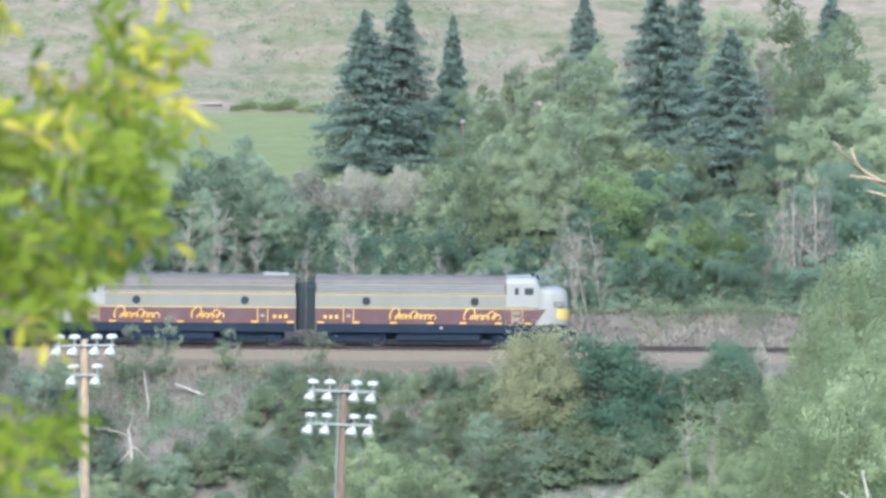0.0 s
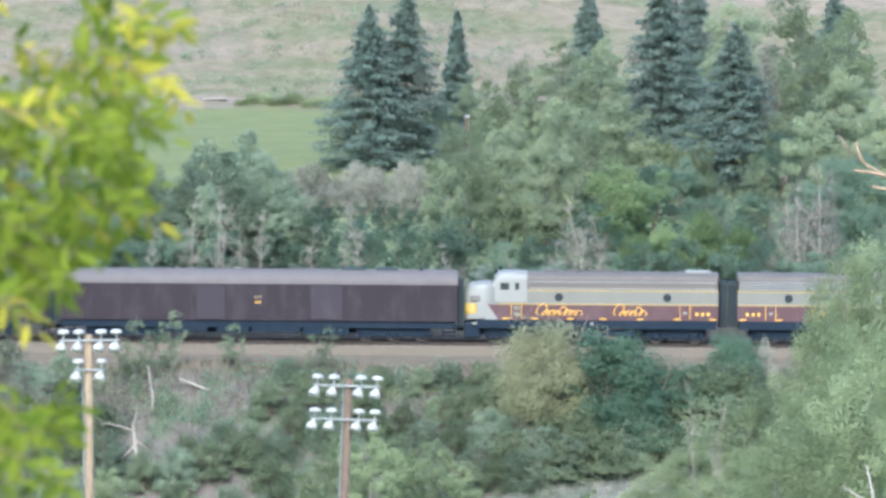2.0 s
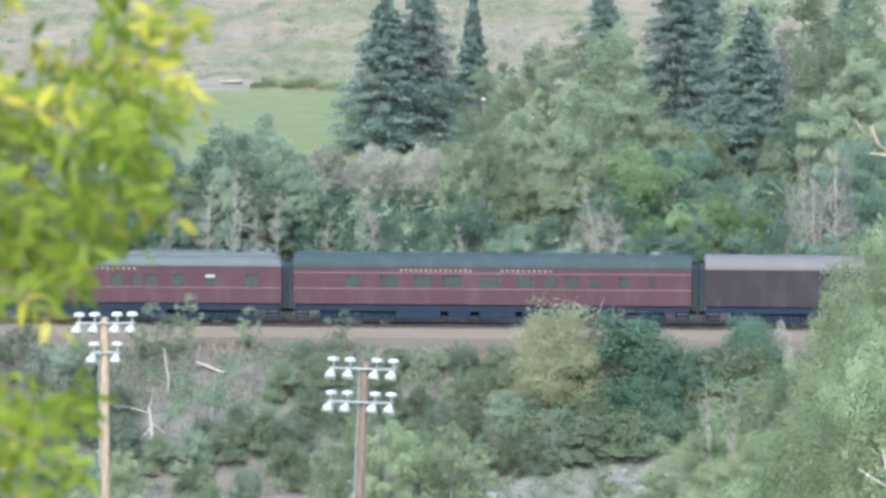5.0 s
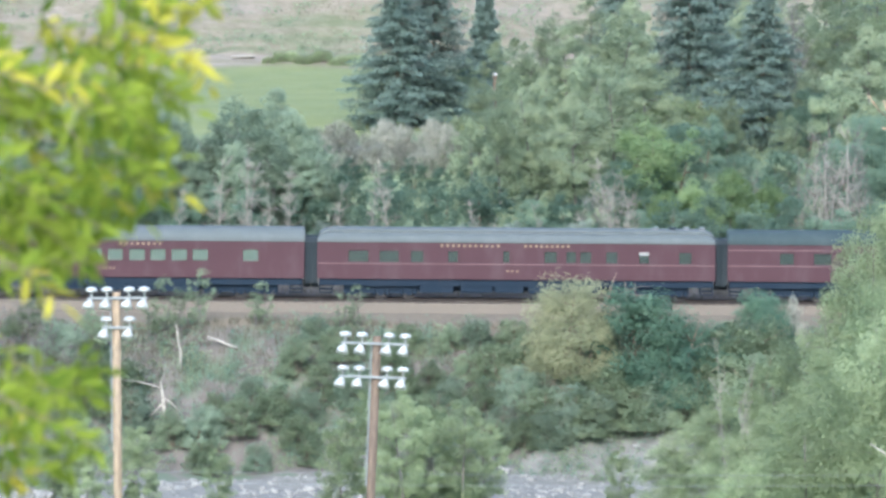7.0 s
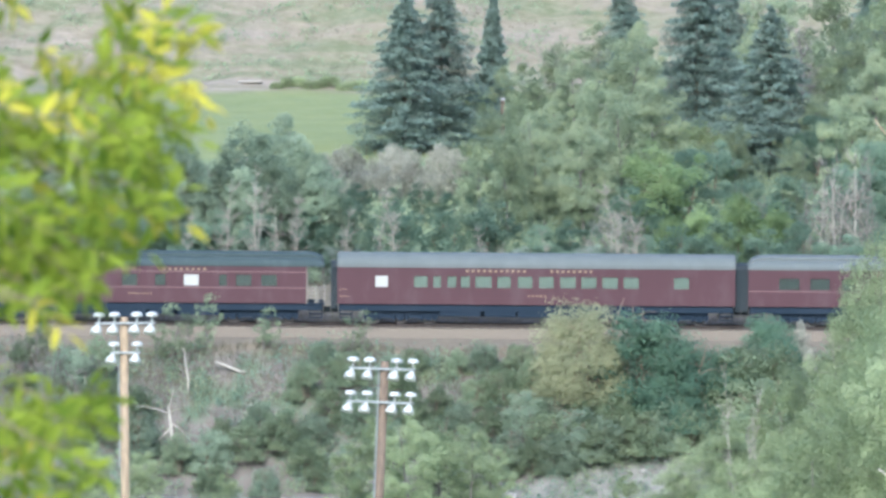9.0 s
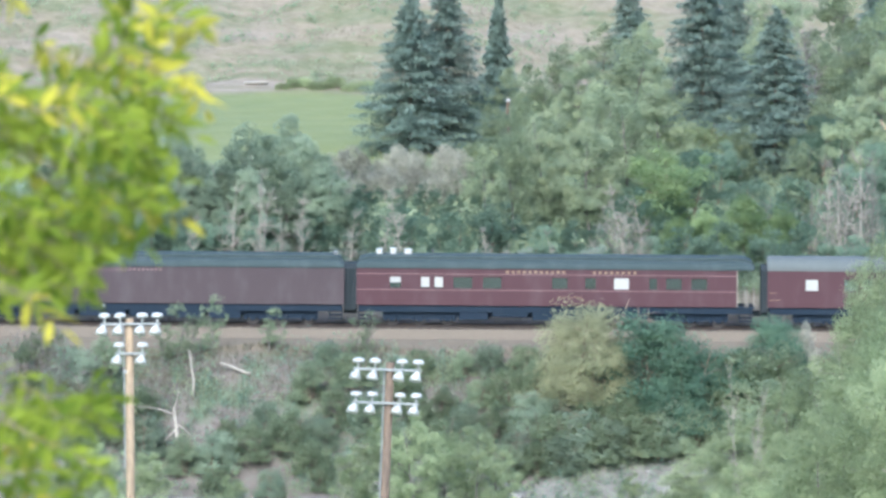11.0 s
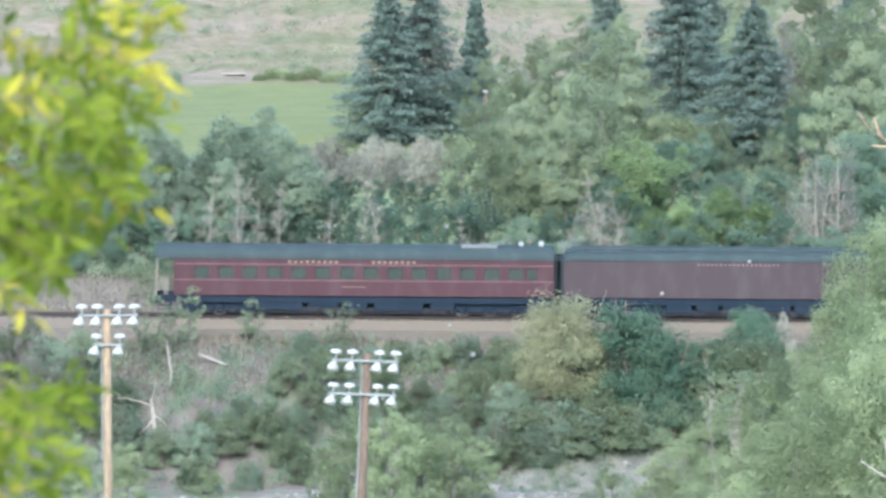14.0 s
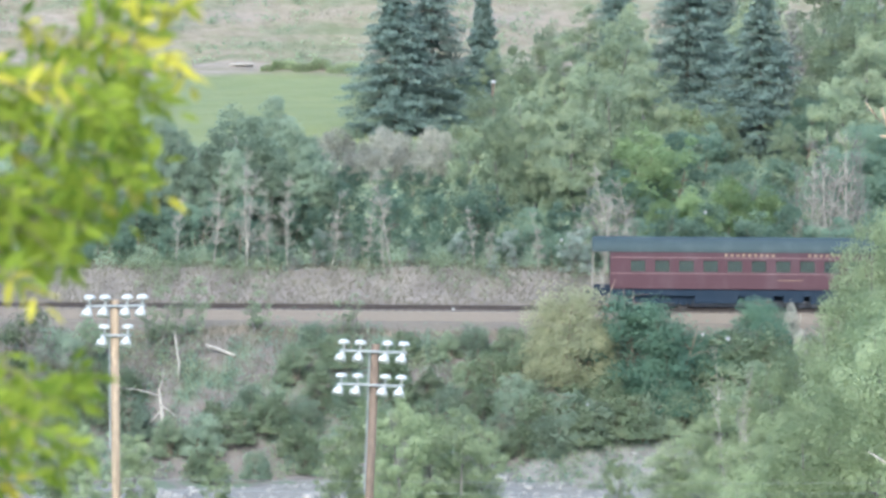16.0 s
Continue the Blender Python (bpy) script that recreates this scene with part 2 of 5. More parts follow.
def quads(name, corners, mat):
    """A mesh of loose leaves from an array (n, corners of each, 3)."""
    k, q = corners.shape[:2]
    me = bpy.data.meshes.new(name)
    me.vertices.add(q * k)
    me.vertices.foreach_set("co", np.ascontiguousarray(corners, dtype=np.float32).ravel())
    me.loops.add(q * k)
    me.loops.foreach_set("vertex_index", np.arange(q * k, dtype=np.int32))
    me.polygons.add(k)
    me.polygons.foreach_set("loop_start", np.arange(0, q * k, q, dtype=np.int32))
    me.materials.append(mat)
    me.update(calc_edges=True)
    return me


def leaves(rng, centre, length, width, face=None, droop=0.0):
    """Corners of small pointed leaves round given points, with a random turn, leaning to face outwards."""
    k = len(centre)
    nrm = rng.normal(size=(k, 3)) * 0.33
    nrm += face if face is not None else np.array([0, 0, 0.8])
    nrm /= np.linalg.norm(nrm, axis=1, keepdims=True)
    d = rng.normal(size=(k, 3))
    d[:, 2] -= droop
    d -= nrm * (d * nrm).sum(1, keepdims=True)
    d /= np.linalg.norm(d, axis=1, keepdims=True) + 1e-9
    side = np.cross(d, nrm)
    s = rng.uniform(0.7, 1.3, (k, 1))
    a, b = d * length * s / 2, side * width * s / 2
    return np.stack([centre - a + b, centre + a, centre - a - b], axis=1)


# ---- ground ----
PROFILE = [(-3000, 75), (-900, 66), (-700, 58.4), (-690, 57.2), (-450, -8), (-60, -9.6), (-30, -9.5), (-22.5, -9.2), (-16, -5.4), (-11, -2.5),
           (-8, -0.95), (-3.6, -0.75), (3.6, -0.75), (5, -0.3), (8, 1.5), (14, 2.3), (30, 4.6), (48, 6.9), (56, 7.5),
           (104, 7.85), (112, 8.4), (150, 19), (260, 46), (600, 72), (3000, 95)]


def ground_z(x, y):
    z = np.interp(y, [p[0] for p in PROFILE], [p[1] for p in PROFILE])
    rough = np.clip((abs(y) - 4.5) / 6, 0, 1) * np.clip((abs(y + 700) - 20) / 60, 0, 1)
    rough = rough * (1 - 0.7 * np.clip((y - 46) / 8, 0, 1) * np.clip((114 - y) / 8, 0, 1))
    w = np.sin(x * 0.31 + y * 0.17) * 0.22 + np.sin(x * 0.83 - y * 0.61 + 1.3) * 0.13 + np.sin(x * 0.11 + 2.1) * 0.3 + np.sin(x * 1.9 + y * 1.4) * 0.05
    # the rail line stands on a level bench; the bank below dips a little
    return z + rough * w


def ground():
    xs = np.concatenate([[-3000, -1200, -500, -250, -150, -100, -75, -58], np.arange(-48, 48.1, 0.75), [58, 75, 100, 150, 250, 500, 1200, 3000]])
    ys = np.concatenate([[-3000, -1500, -1000, -850, -760, -720, -705, -695, -680, -640, -580, -520, -450, -380, -300, -220, -150, -100, -75, -60, -50],
                         np.arange(-42, 20, 0.4), np.arange(20, 150, 1.2), [155, 165, 180, 200, 230, 260, 320, 420, 600, 900, 1500, 3000]])
    gx, gy = np.meshgrid(xs, ys)
    gz = ground_z(gx, gy)
    k = len(xs)
    v = np.stack([gx, gy, gz], -1).reshape(-1, 3)
    f = [(j * k + i, j * k + i + 1, (j + 1) * k + i + 1, (j + 1) * k + i) for j in range(len(ys) - 1) for i in range(k - 1)]
    s = Shape()
    s.v, s.f = v.tolist(), f
    tagged(new("ground", s.mesh("ground", GROUND, True)), "valley ground with grassy meadow, dry hillside and bank", "ground", kind="structure")


ground()


def railway():
    """Ballast bed, two rails and sleepers."""
    bed = Shape().prism([(-2.9, -0.85), (-1.7, -0.2), (1.7, -0.2), (2.9, -0.85)], -400, 400)
    track = tagged(new("railway_track", bed.mesh("ballast bed", BALLAST)), "single railway track on tan gravel ballast", "railway track", kind="structure")
    for y in (-0.7525, 0.7525):
        part("rail", Shape().prism([(y - 0.07, -0.16), (y - 0.07, -0.13), (y - 0.012, -0.11), (y - 0.012, -0.04), (y - 0.036, -0.03), (y - 0.036, 0),
                                    (y + 0.036, 0), (y + 0.036, -0.03), (y + 0.012, -0.04), (y + 0.012, -0.11), (y + 0.07, -0.13), (y + 0.07, -0.16)], -400, 400), RAIL, track, "rusty steel rail")
    one = Shape().soft(-0.11, 0.11, -1.3, 1.3, -0.3, -0.162).mesh("sleeper", SLEEPER)
    rng = random.Random(4)
    for i in range(140):
        s = part("sleeper", one, None, track)
        s.matrix_basis = pose(-42 + 0.6 * i, rng.uniform(-0.04, 0.04), 0, 0, 0, rng.uniform(-1, 1))


railway()


# ---- plants ----
def wander(rng, start, heading, length, steps, bend=0.25, lift=0.0):
    p, d = np.array(start, float), np.array(heading, float)
    d /= np.linalg.norm(d)
    out = [tuple(p)]
    for _ in range(steps):
        d = d + rng.normal(size=3) * bend
        d[2] += lift
        d /= np.linalg.norm(d)
        p = p + d * length / steps
        out.append(tuple(p))
    return out


def broadleaf(name, seed, height, width, mat, wood, base=0.25, count=5200, leaf=0.2, clumps=60, droop=0.0, top=1.0, stems=1, lean=0.0, gap=0.75, dome=False):
    """A tapered trunk with limbs; the crown is many leaves gathered in clumps at the limbs' ends. Returns trunk and crown meshes."""
    rng = np.random.default_rng(seed)
    wood_s = Shape()
    ends = []
    for s in range(stems):
        off = rng.uniform(-0.12, 0.12, 2) * width * (stems > 1)
        head = (lean + rng.normal() * 0.05 + off[0] * 0.12, rng.normal() * 0.05 + off[1] * 0.12, 1)
        hs = height * (0.93 if s == 0 else rng.uniform(0.6, 0.9))
        trunk = wander(rng, (off[0], off[1], -0.3), head, hs, 8, 0.05)
        r0 = 0.012 * height + 0.03
        wood_s.tube(trunk, [r0 * (1 - 0.88 * i / 8) for i in range(9)], 6)
        for k in range(max(5, clumps // 4 // stems)):
            i = rng.uniform(base, 0.95)
            a = trunk[int(i * 8)]
            w = rng.uniform(0, 6.283)
            reach = width / 2 * (1.05 - 0.75 * abs(i - 0.45) ** 1.2) * rng.uniform(0.6, 1.0)
            limb = wander(rng, a, (math.cos(w), math.sin(w), rng.uniform(0.15, 0.8)), reach, 4, 0.2)
            wood_s.tube(limb, [r0 * 0.42 * (1 - i) + 0.02, 0.025, 0.02, 0.015, 0.01], 3)
            ends += limb[2:]
    # crown clumps fill an uneven egg and gather at limbs
    cl = []
    for k in range(clumps):
        if dome:
            v = rng.normal(size=3)
            v[2] = abs(v[2]) - 0.15
            v /= np.linalg.norm(v)
            q = rng.uniform(0.45, 1.0) ** 0.5 * rng.uniform(0.88, 1.1)
            c = np.array((v[0] * width * 0.42, v[1] * width * 0.42, max(0.08, v[2]) * height * 0.84)) * q
        elif k % 2 and ends:
            c = np.array(ends[rng.integers(len(ends))]) + rng.normal(size=3) * 0.12 * width
        else:
            h = base + (1 - base) * rng.beta(1.3, 1.2)
            prof = math.sin(math.pi * min(1, (h - base) / (1 - base) * 0.86 + 0.12)) ** (0.7 / top)
            w, r = rng.uniform(0, 6.283), width / 2 * prof * math.sqrt(rng.uniform(0.25, 1))
            c = np.array((math.cos(w) * r + lean * h * height * 0.5, math.sin(w) * r, h * height))
        cl.append(c)
    cl = np.array(cl)
    count, leaf = int(count * 2.2), leaf * 0.67
    size = rng.uniform(0.5, 1.15, len(cl)) * width * 0.165
    pick = rng.integers(len(cl), size=count)
    d = rng.normal(size=(count, 3))
    d /= np.linalg.norm(d, axis=1, keepdims=True)
    rad = size[pick, None] * rng.uniform(0.35, 1.0, (count, 1)) ** gap
    # a few sprays reach out of their clump and feather the outline
    rad *= np.where(rng.uniform(size=(count, 1)) < 0.16, rng.uniform(1.0, 1.55, (count, 1)), 1.0)
    pts = cl[pick] + d * rad * np.array([1, 1, 0.8])
    pts[:, 2] = np.abs(pts[:, 2])
    return (wood_s.mesh(name + " trunk", wood, True), quads(name + " crown", leaves(rng, pts, leaf * 1.35, leaf * 0.85, d * 0.5 + np.array([0, -0.5, 0.62]), droop), mat))


def spruce(name, seed, height, width, mat, wood):
    """A straight trunk with whorls of drooping boughs hung with needle sprays."""
    rng = np.random.default_rng(seed)
    wood_s = Shape().tube([(0, 0, -0.3), (0, 0, height * 0.5), (0, 0, height)], [0.17, 0.1, 0.015], 7)
    pts, dirs = [], []
    z0 = height * 0.03
    while z0 < height * 0.985:
        f = z0 / height
        reach = width / 2 * (1 - f) ** 0.72 * min(1, 0.75 + f * 2)
        for k in range(int(9 + 6 * (1 - f))):
            w, r = rng.uniform(0, 6.283), reach * rng.uniform(0.55, 1.14)
            z = z0 + rng.normal() * 0.018 * height
            dx, dy = math.cos(w), math.sin(w)
            tip = z - r * 0.16 + r * r * 0.02
            if k < 4:
                wood_s.tube([(0, 0, z + 0.05), (dx * r * 0.9, dy * r * 0.9, tip + 0.05)], [0.03, 0.008], 3)
            n = int(24 + 110 * r / width * 2)
            s = rng.uniform(0.1, 1, n) ** 0.8
            side = rng.normal(size=n) * 0.13 * (1 - s * 0.5) * (r + 0.4)
            pts.append(np.stack([dx * r * s - dy * side, dy * r * s + dx * side, z + (tip - z) * s + rng.normal(size=n) * 0.075 - abs(side) * 0.2], 1))
            dirs.append(np.tile([dx, dy, -0.25], (n, 1)))
        z0 += height * 0.026 * (1.15 - 0.55 * f)
    pts, dirs = np.concatenate(pts), np.concatenate(dirs)
    k = len(pts)
    d = dirs + rng.normal(size=(k, 3)) * 0.5
    d /= np.linalg.norm(d, axis=1, keepdims=True)
    up = np.array([0, 0, 1.0]) + rng.normal(size=(k, 3)) * 0.3
    side = np.cross(d, up)
    side /= np.linalg.norm(side, axis=1, keepdims=True)
    a, b = d * rng.uniform(0.1, 0.2, (k, 1)), side * rng.uniform(0.03, 0.055, (k, 1))
    return (wood_s.mesh(name + " trunk", wood, True), quads(name + " boughs", np.stack([pts - a + b, pts + a, pts - a - b], 1), mat))


def bare_tree(name, seed, height, width, wood, forks=1, twigs=26, thick=1.0):
    """A leafless dead tree: thin trunk, rising limbs, fine twigs, in one mesh."""
    rng = np.random.default_rng(seed)
    s = Shape()
    for q in range(forks):
        head = (rng.normal() * 0.06 + (q - (forks - 1) / 2) * 0.22, rng.normal() * 0.06, 1)
        trunk = wander(rng, (0, 0, -0.3), head, height * (1 if q == 0 else rng.uniform(0.75, 0.95)), 8, 0.06)
        r0 = (0.05 + 0.007 * height) * thick
        s.tube(trunk, [r0 * (1 - 0.85 * i / 8) for i in range(9)], 6)
        for k in range(twigs // forks):
            i = rng.uniform(0.25, 0.97)
            w = rng.uniform(0, 6.283)
            reach = width / 2 * rng.uniform(0.4, 1) * (1.1 - i * 0.6)
            limb = wander(rng, trunk[int(i * 8)], (math.cos(w), math.sin(w) * 0.8, rng.uniform(0.1, 1.1)), reach, 4, 0.22, 0.08)
            s.tube(limb, [0.034 * thick, 0.026 * thick, 0.02 * thick, 0.014, 0.009], 4)
            for j in range(3):
                tw = wander(rng, limb[2 + j % 2], (rng.normal(), rng.normal(), rng.uniform(0.2, 1.2)), reach * 0.45, 3, 0.25)
                s.tube(tw, [0.015, 0.012, 0.009, 0.006], 3)
    return s.mesh(name, wood, True)


def plant(name, label, category, meshes, x, y, turn=0, size=1.0, wide=1.0, group="", sink=0.0):
    """One tree or shrub, rooted in the ground; its trunk and crown are parts."""
    root = thing(name, label, category, group)
    root.matrix_basis = pose(x, y, float(ground_z(x, y)) - sink, 0, 0, turn) @ Matrix.Diagonal((size * wide, size * wide, size, 1))
    part("trunk", meshes[0], None, root)
    part("crown", meshes[1], None, root)
    return root


ASPEN = [broadleaf("aspen", 11 + i, 9.0, 4.0, LEAF_ASPEN, BARK_GREY, 0.12, 7000, 0.19, 150) for i in range(3)]
DARKTREE = [broadleaf("dark tree", 21 + i, 8.0, 5.2, LEAF_DARK, BARK_BROWN, 0.06, 8500, 0.18, 76) for i in range(2)]
GREENTREE = [broadleaf("green tree", 31 + i, 7.0, 4.8, LEAF_GREEN, BARK_BROWN, 0.06, 7500, 0.17, 70) for i in range(2)]
POPLAR = [broadleaf("poplar", 41 + i, 14.0, 6.4, LEAF_LIGHT, BARK_GREY, 0.1, 12500, 0.168, 150, 0.2, 1.4) for i in range(3)]
YOUNG = [broadleaf("young poplar", 45 + i, 8.0, 3.6, LEAF_LIGHT, BARK_GREY, 0.06, 6500, 0.145, 90, 0.2, 1.3) for i in range(2)]
SLOPE_TREE = [broadleaf("slope aspen", 15 + i, 9.0, 4.6, LEAF_SLOPE_HAZE, BARK_GREY, 0.12, 6000, 0.2, 80) for i in range(3)]
LOW_DARK = [broadleaf("low dark tree", 25 + i, 4.4, 3.4, LEAF_DARK, BARK_BROWN, 0.03, 3400, 0.165, 60, 0, 1.3, 2) for i in range(2)]
WILLOW = [broadleaf("willow", 51, 6.4, 5.6, LEAF_OLIVE, BARK_BROWN, 0.03, 15000, 0.115, 150, 0.3, 1.7, 3, dome=True)]
BUSH_DARK = [broadleaf("dark bush", 61 + i, 5.0, 4.8, LEAF_BANK, BARK_BROWN, 0.03, 9000, 0.135, 90, 0, 1.5, 3, dome=True) for i in range(2)]
BUSH_MID = [broadleaf("bush", 71 + i, 3.0, 3.2, (LEAF_ASPEN, LEAF_PALE, LEAF_PALE)[i], BARK_BROWN, 0.03, 3300, 0.14, 60, 0, 1.4, 3, dome=True) for i in range(3)]
BUSH_HEDGE = [broadleaf("hedge bush", 78, 1.6, 2.8, LEAF_HEDGE, BARK_BROWN, 0.02, 1800, 0.13, 40, 0, 1.4, 3, dome=True)]
BUSH_GREY = [broadleaf("grey shrub", 81 + i, 2.6, 3.0, LEAF_GREY, BARK_GREY, 0.03, 3200, 0.125, 50, 0, 1.3, 4, dome=True) for i in range(2)]
BUSH_SILVER = [broadleaf("silver shrub", 91 + i, 2.2, 1.8, LEAF_SILVER, BARK_GREY, 0.1, 1500, 0.085, 30, 0, 1.2, 3) for i in range(2)]
SAPLING = [broadleaf("sapling", 95 + i, 4.0, 2.2, LEAF_PALE, BARK_GREY, 0.2, 800, 0.13, 40, 0, 1.2, 2) for i in range(3)]
SPRUCE = [spruce("spruce", 101 + i, 11.5, 8.6, NEEDLE, BARK_BROWN) for i in range(2)]
SPRUCE_THIN = [spruce("slim spruce", 105, 9.0, 3.6, NEEDLE, BARK_BROWN)]
BARE = [bare_tree("bare birch", 111 + i, 6.5, 3.4, BARK_PALE, 1 + i % 2, 44, 0.62) for i in range(3)]
BARE_GREY = [bare_tree("bare grey tree", 121 + i, 6.0, 3.4, BARK_GREY, 5, 80, 0.42) for i in range(2)]


def grove(name, label, category, kinds, rows, group, seed):
    rng = random.Random(seed)
    for i, (x, y, h) in enumerate(rows):
        k = (LOW_DARK if kinds is DARKTREE and h < 5.3 else kinds)[i % 2 if kinds is DARKTREE else i % len(kinds)]
        top = max(v.co.z for v in k[1].vertices)
        plant(name, label, category, k, x, y, rng.uniform(0, 360), h / top, rng.uniform(0.9, 1.15), group)


# two great spruces, a slim one and those on the wooded slope
for name, k, x, y, h, w in (("spruce", 0, -3.4, 53, 11.2, 1.16), ("spruce", 1, -0.9, 56, 12.0, 1.02), ("spruce", 0, 21.8, 46, 11.5, 1.2),
                            ("spruce", 1, 17.3, 72, 12.5, 1.05), ("spruce", 0, 12.6, 104, 9.5, 0.9), ("spruce", 1, 20.5, 110, 10.5, 0.9), ("spruce", 0, 30.8, 100, 10.0, 1.0)):
    plant(name, "tall dark blue-green spruce on the grassy slope", "spruce tree", SPRUCE[k], x, y, 70 * k + 31 * x, h / 11.5, w, "spruces on the slope")
plant("slim_spruce", "slim dark spruce standing behind the bushes", "spruce tree", SPRUCE_THIN[0], 2.75, 72, 0, 1.08)

# aspens behind the track, to the west
grove("aspen", "green aspen tree beside the railway", "aspen tree", ASPEN,
      [(-20.5, 16, 8.2), (-17.6, 17, 7.6), (-15.2, 15, 8.4), (-12.6, 16, 8.8), (-10.2, 17, 8.2), (-8.8, 14, 7.2), (-23.5, 18, 8), (-26.5, 17, 8.5), (-14, 20, 8.6), (-11.4, 21, 8.9), (-18.8, 21, 8), (-19.2, 13.4, 6.8), (-16.4, 13.2, 6.4), (-13.8, 13.6, 7.0), (-10.9, 13.4, 7.0), (-8.9, 15.4, 7.4), (-7.4, 13.4, 5.2)], "aspens by the track", 1)
grove("dark_tree", "dark green undergrowth tree behind the rails", "tree", DARKTREE,
      [(-19.5, 12, 5), (-16, 12.5, 4.6), (-12.8, 12, 4.2), (-9.5, 12.5, 4.4), (-6.6, 13, 4.8), (-3.4, 13, 4.4), (-0.4, 12.5, 4.0), (2.4, 12.6, 5.0), (5.6, 12.5, 3.7), (8.0, 12.4, 4.2), (-22.5, 12, 5.2), (-26, 12, 5.4), (-8.2, 25, 2.7), (-6.2, 27, 2.8), (-4.2, 25.5, 2.6), (-2.2, 27, 2.9), (-0.2, 26, 2.7), (1.6, 28, 3.6), (-24, 9.6, 2.6), (-21.2, 9.5, 2.4), (-18, 9.6, 2.2), (-14.6, 9.5, 2.3), (-11.4, 9.6, 2.4), (-8.2, 9.5, 2.2), (-4.8, 9.5, 2.4), (-1.6, 9.6, 2.0), (1.6, 9.5, 2.2), (4.4, 9.5, 2.4), (7.4, 9.6, 2.3)], "dark trees by the track", 2)
grove("grey_shrub", "grey-mauve leafless shrub at the edge of the meadow", "shrub", BUSH_GREY,
      [(-8.8, 40, 2.3), (-7.2, 42, 2.4), (-5.6, 40, 2.2), (-4.0, 42, 2.5), (-2.4, 40, 2.3), (-0.8, 42, 2.3), (0.4, 40, 2.2), (-8.0, 35, 2.2), (-6.4, 36, 2.4), (-4.8, 35, 2.3), (-3.2, 36, 2.3), (-1.6, 35, 2.2), (-0.2, 36, 2.2)], "grey shrubs", 3)
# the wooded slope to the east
grove("aspen", "green aspen tree on the wooded slope, leaves paled for haze", "aspen tree", SLOPE_TREE,
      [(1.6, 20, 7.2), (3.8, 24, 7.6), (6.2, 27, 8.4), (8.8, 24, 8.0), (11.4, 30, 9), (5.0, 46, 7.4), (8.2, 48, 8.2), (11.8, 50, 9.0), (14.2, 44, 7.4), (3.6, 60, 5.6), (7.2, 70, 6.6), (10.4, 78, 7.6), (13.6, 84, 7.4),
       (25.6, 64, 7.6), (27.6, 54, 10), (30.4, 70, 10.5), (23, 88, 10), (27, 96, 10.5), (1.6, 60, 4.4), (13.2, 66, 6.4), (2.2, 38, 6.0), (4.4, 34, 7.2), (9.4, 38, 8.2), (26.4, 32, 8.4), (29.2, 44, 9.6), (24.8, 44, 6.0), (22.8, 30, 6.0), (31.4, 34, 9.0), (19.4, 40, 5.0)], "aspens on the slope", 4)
grove("dark_tree", "dense dark green tree on the wooded slope", "tree", DARKTREE,
      [(15.6, 26, 6.2), (19.4, 20, 5.6), (22.6, 24, 5.0), (26.2, 20, 6.8), (29.4, 26, 7.0), (17.8, 38, 4.6), (24.8, 40, 5.6), (12.2, 18, 5.2), (12.6, 10.5, 3.6), (15.0, 10.5, 4.2), (17.6, 10.2, 4.6), (20.4, 10.4, 4.2), (23.0, 10.2, 4.4), (25.6, 10.4, 4.0), (28.4, 10.2, 4.6), (31.2, 10.4, 4.8), (10.4, 10.6, 2.8)], "dark trees on the slope", 5)
grove("green_tree", "bright green leafy tree behind the rails", "tree", GREENTREE,
      [(13.2, 20, 7.6), (18.8, 14, 5.4), (16.6, 14, 4.6), (14.4, 14, 4.0), (21.2, 14.5, 5.0)], "green trees", 6)
# bare trees behind the rails
for k, x, y, h in ((0, -15.0, 8.9, 7.4), (1, -12.9, 8.8, 8.8), (2, -10.1, 8.9, 6.8), (0, -7.2, 8.9, 5.6), (2, -3.4, 8.8, 7.2), (0, -11.4, 9.0, 5.8), (0, -4.9, 9.0, 5.0), (1, 10.6, 9.2, 6.2), (2, 11.4, 9.2, 8.0), (0, 12.4, 9.4, 6.8),
                   (1, 25.2, 12, 8.8), (0, 26.8, 12.5, 9.8), (2, 24.0, 12, 7.0), (0, -3.9, 8.2, 3.2), (2, 2.0, 8.4, 4.4), (0, 6.3, 8.2, 4.4), (1, 3.0, 8.2, 3.4), (2, -17.4, 9, 5.2), (0, 8.6, 9.0, 5.0)):
    tagged(new("bare_birch", BARE[k]), "leafless pale-barked birch by the track", "dead tree", "bare birches").matrix_basis = pose(x, y, float(ground_z(x, y)), 0, 0, 47 * x) @ Matrix.Diagonal((h / 6.5, h / 6.5, h / 6.5, 1))
for k, x, y, h in ((0, 10.2, 12, 5.6), (1, 11.2, 13, 5.0), (1, 23.4, 15, 7.6), (0, 27.4, 16, 8.4), (0, 25.4, 18, 9.0), (1, 24.9, 56, 11.0)):
    tagged(new("bare_grey_tree", BARE_GREY[k]), "leafless grey many-stemmed dead tree", "dead tree", "grey dead trees").matrix_basis = pose(x, y, float(ground_z(x, y)), 0, 0, 61 * x) @ Matrix.Diagonal((h / 6, h / 6, h / 6, 1))
grove("silver_shrub", "small silvery-leaved shrub beside the rails", "shrub", BUSH_SILVER,
      [(-12.5, 9, 2.2), (-8.3, 8.8, 2.6), (-6.2, 8.8, 2.4), (4.6, 8.8, 2.6), (8.4, 8.8, 2.8), (9.4, 8.8, 3.2), (-14, 9.2, 1.8), (1.2, 9, 2.2), (-9.8, 8.0, 1.6), (-2.2, 8.4, 1.8), (3.4, 7.6, 1.4)], "silver shrubs", 7)

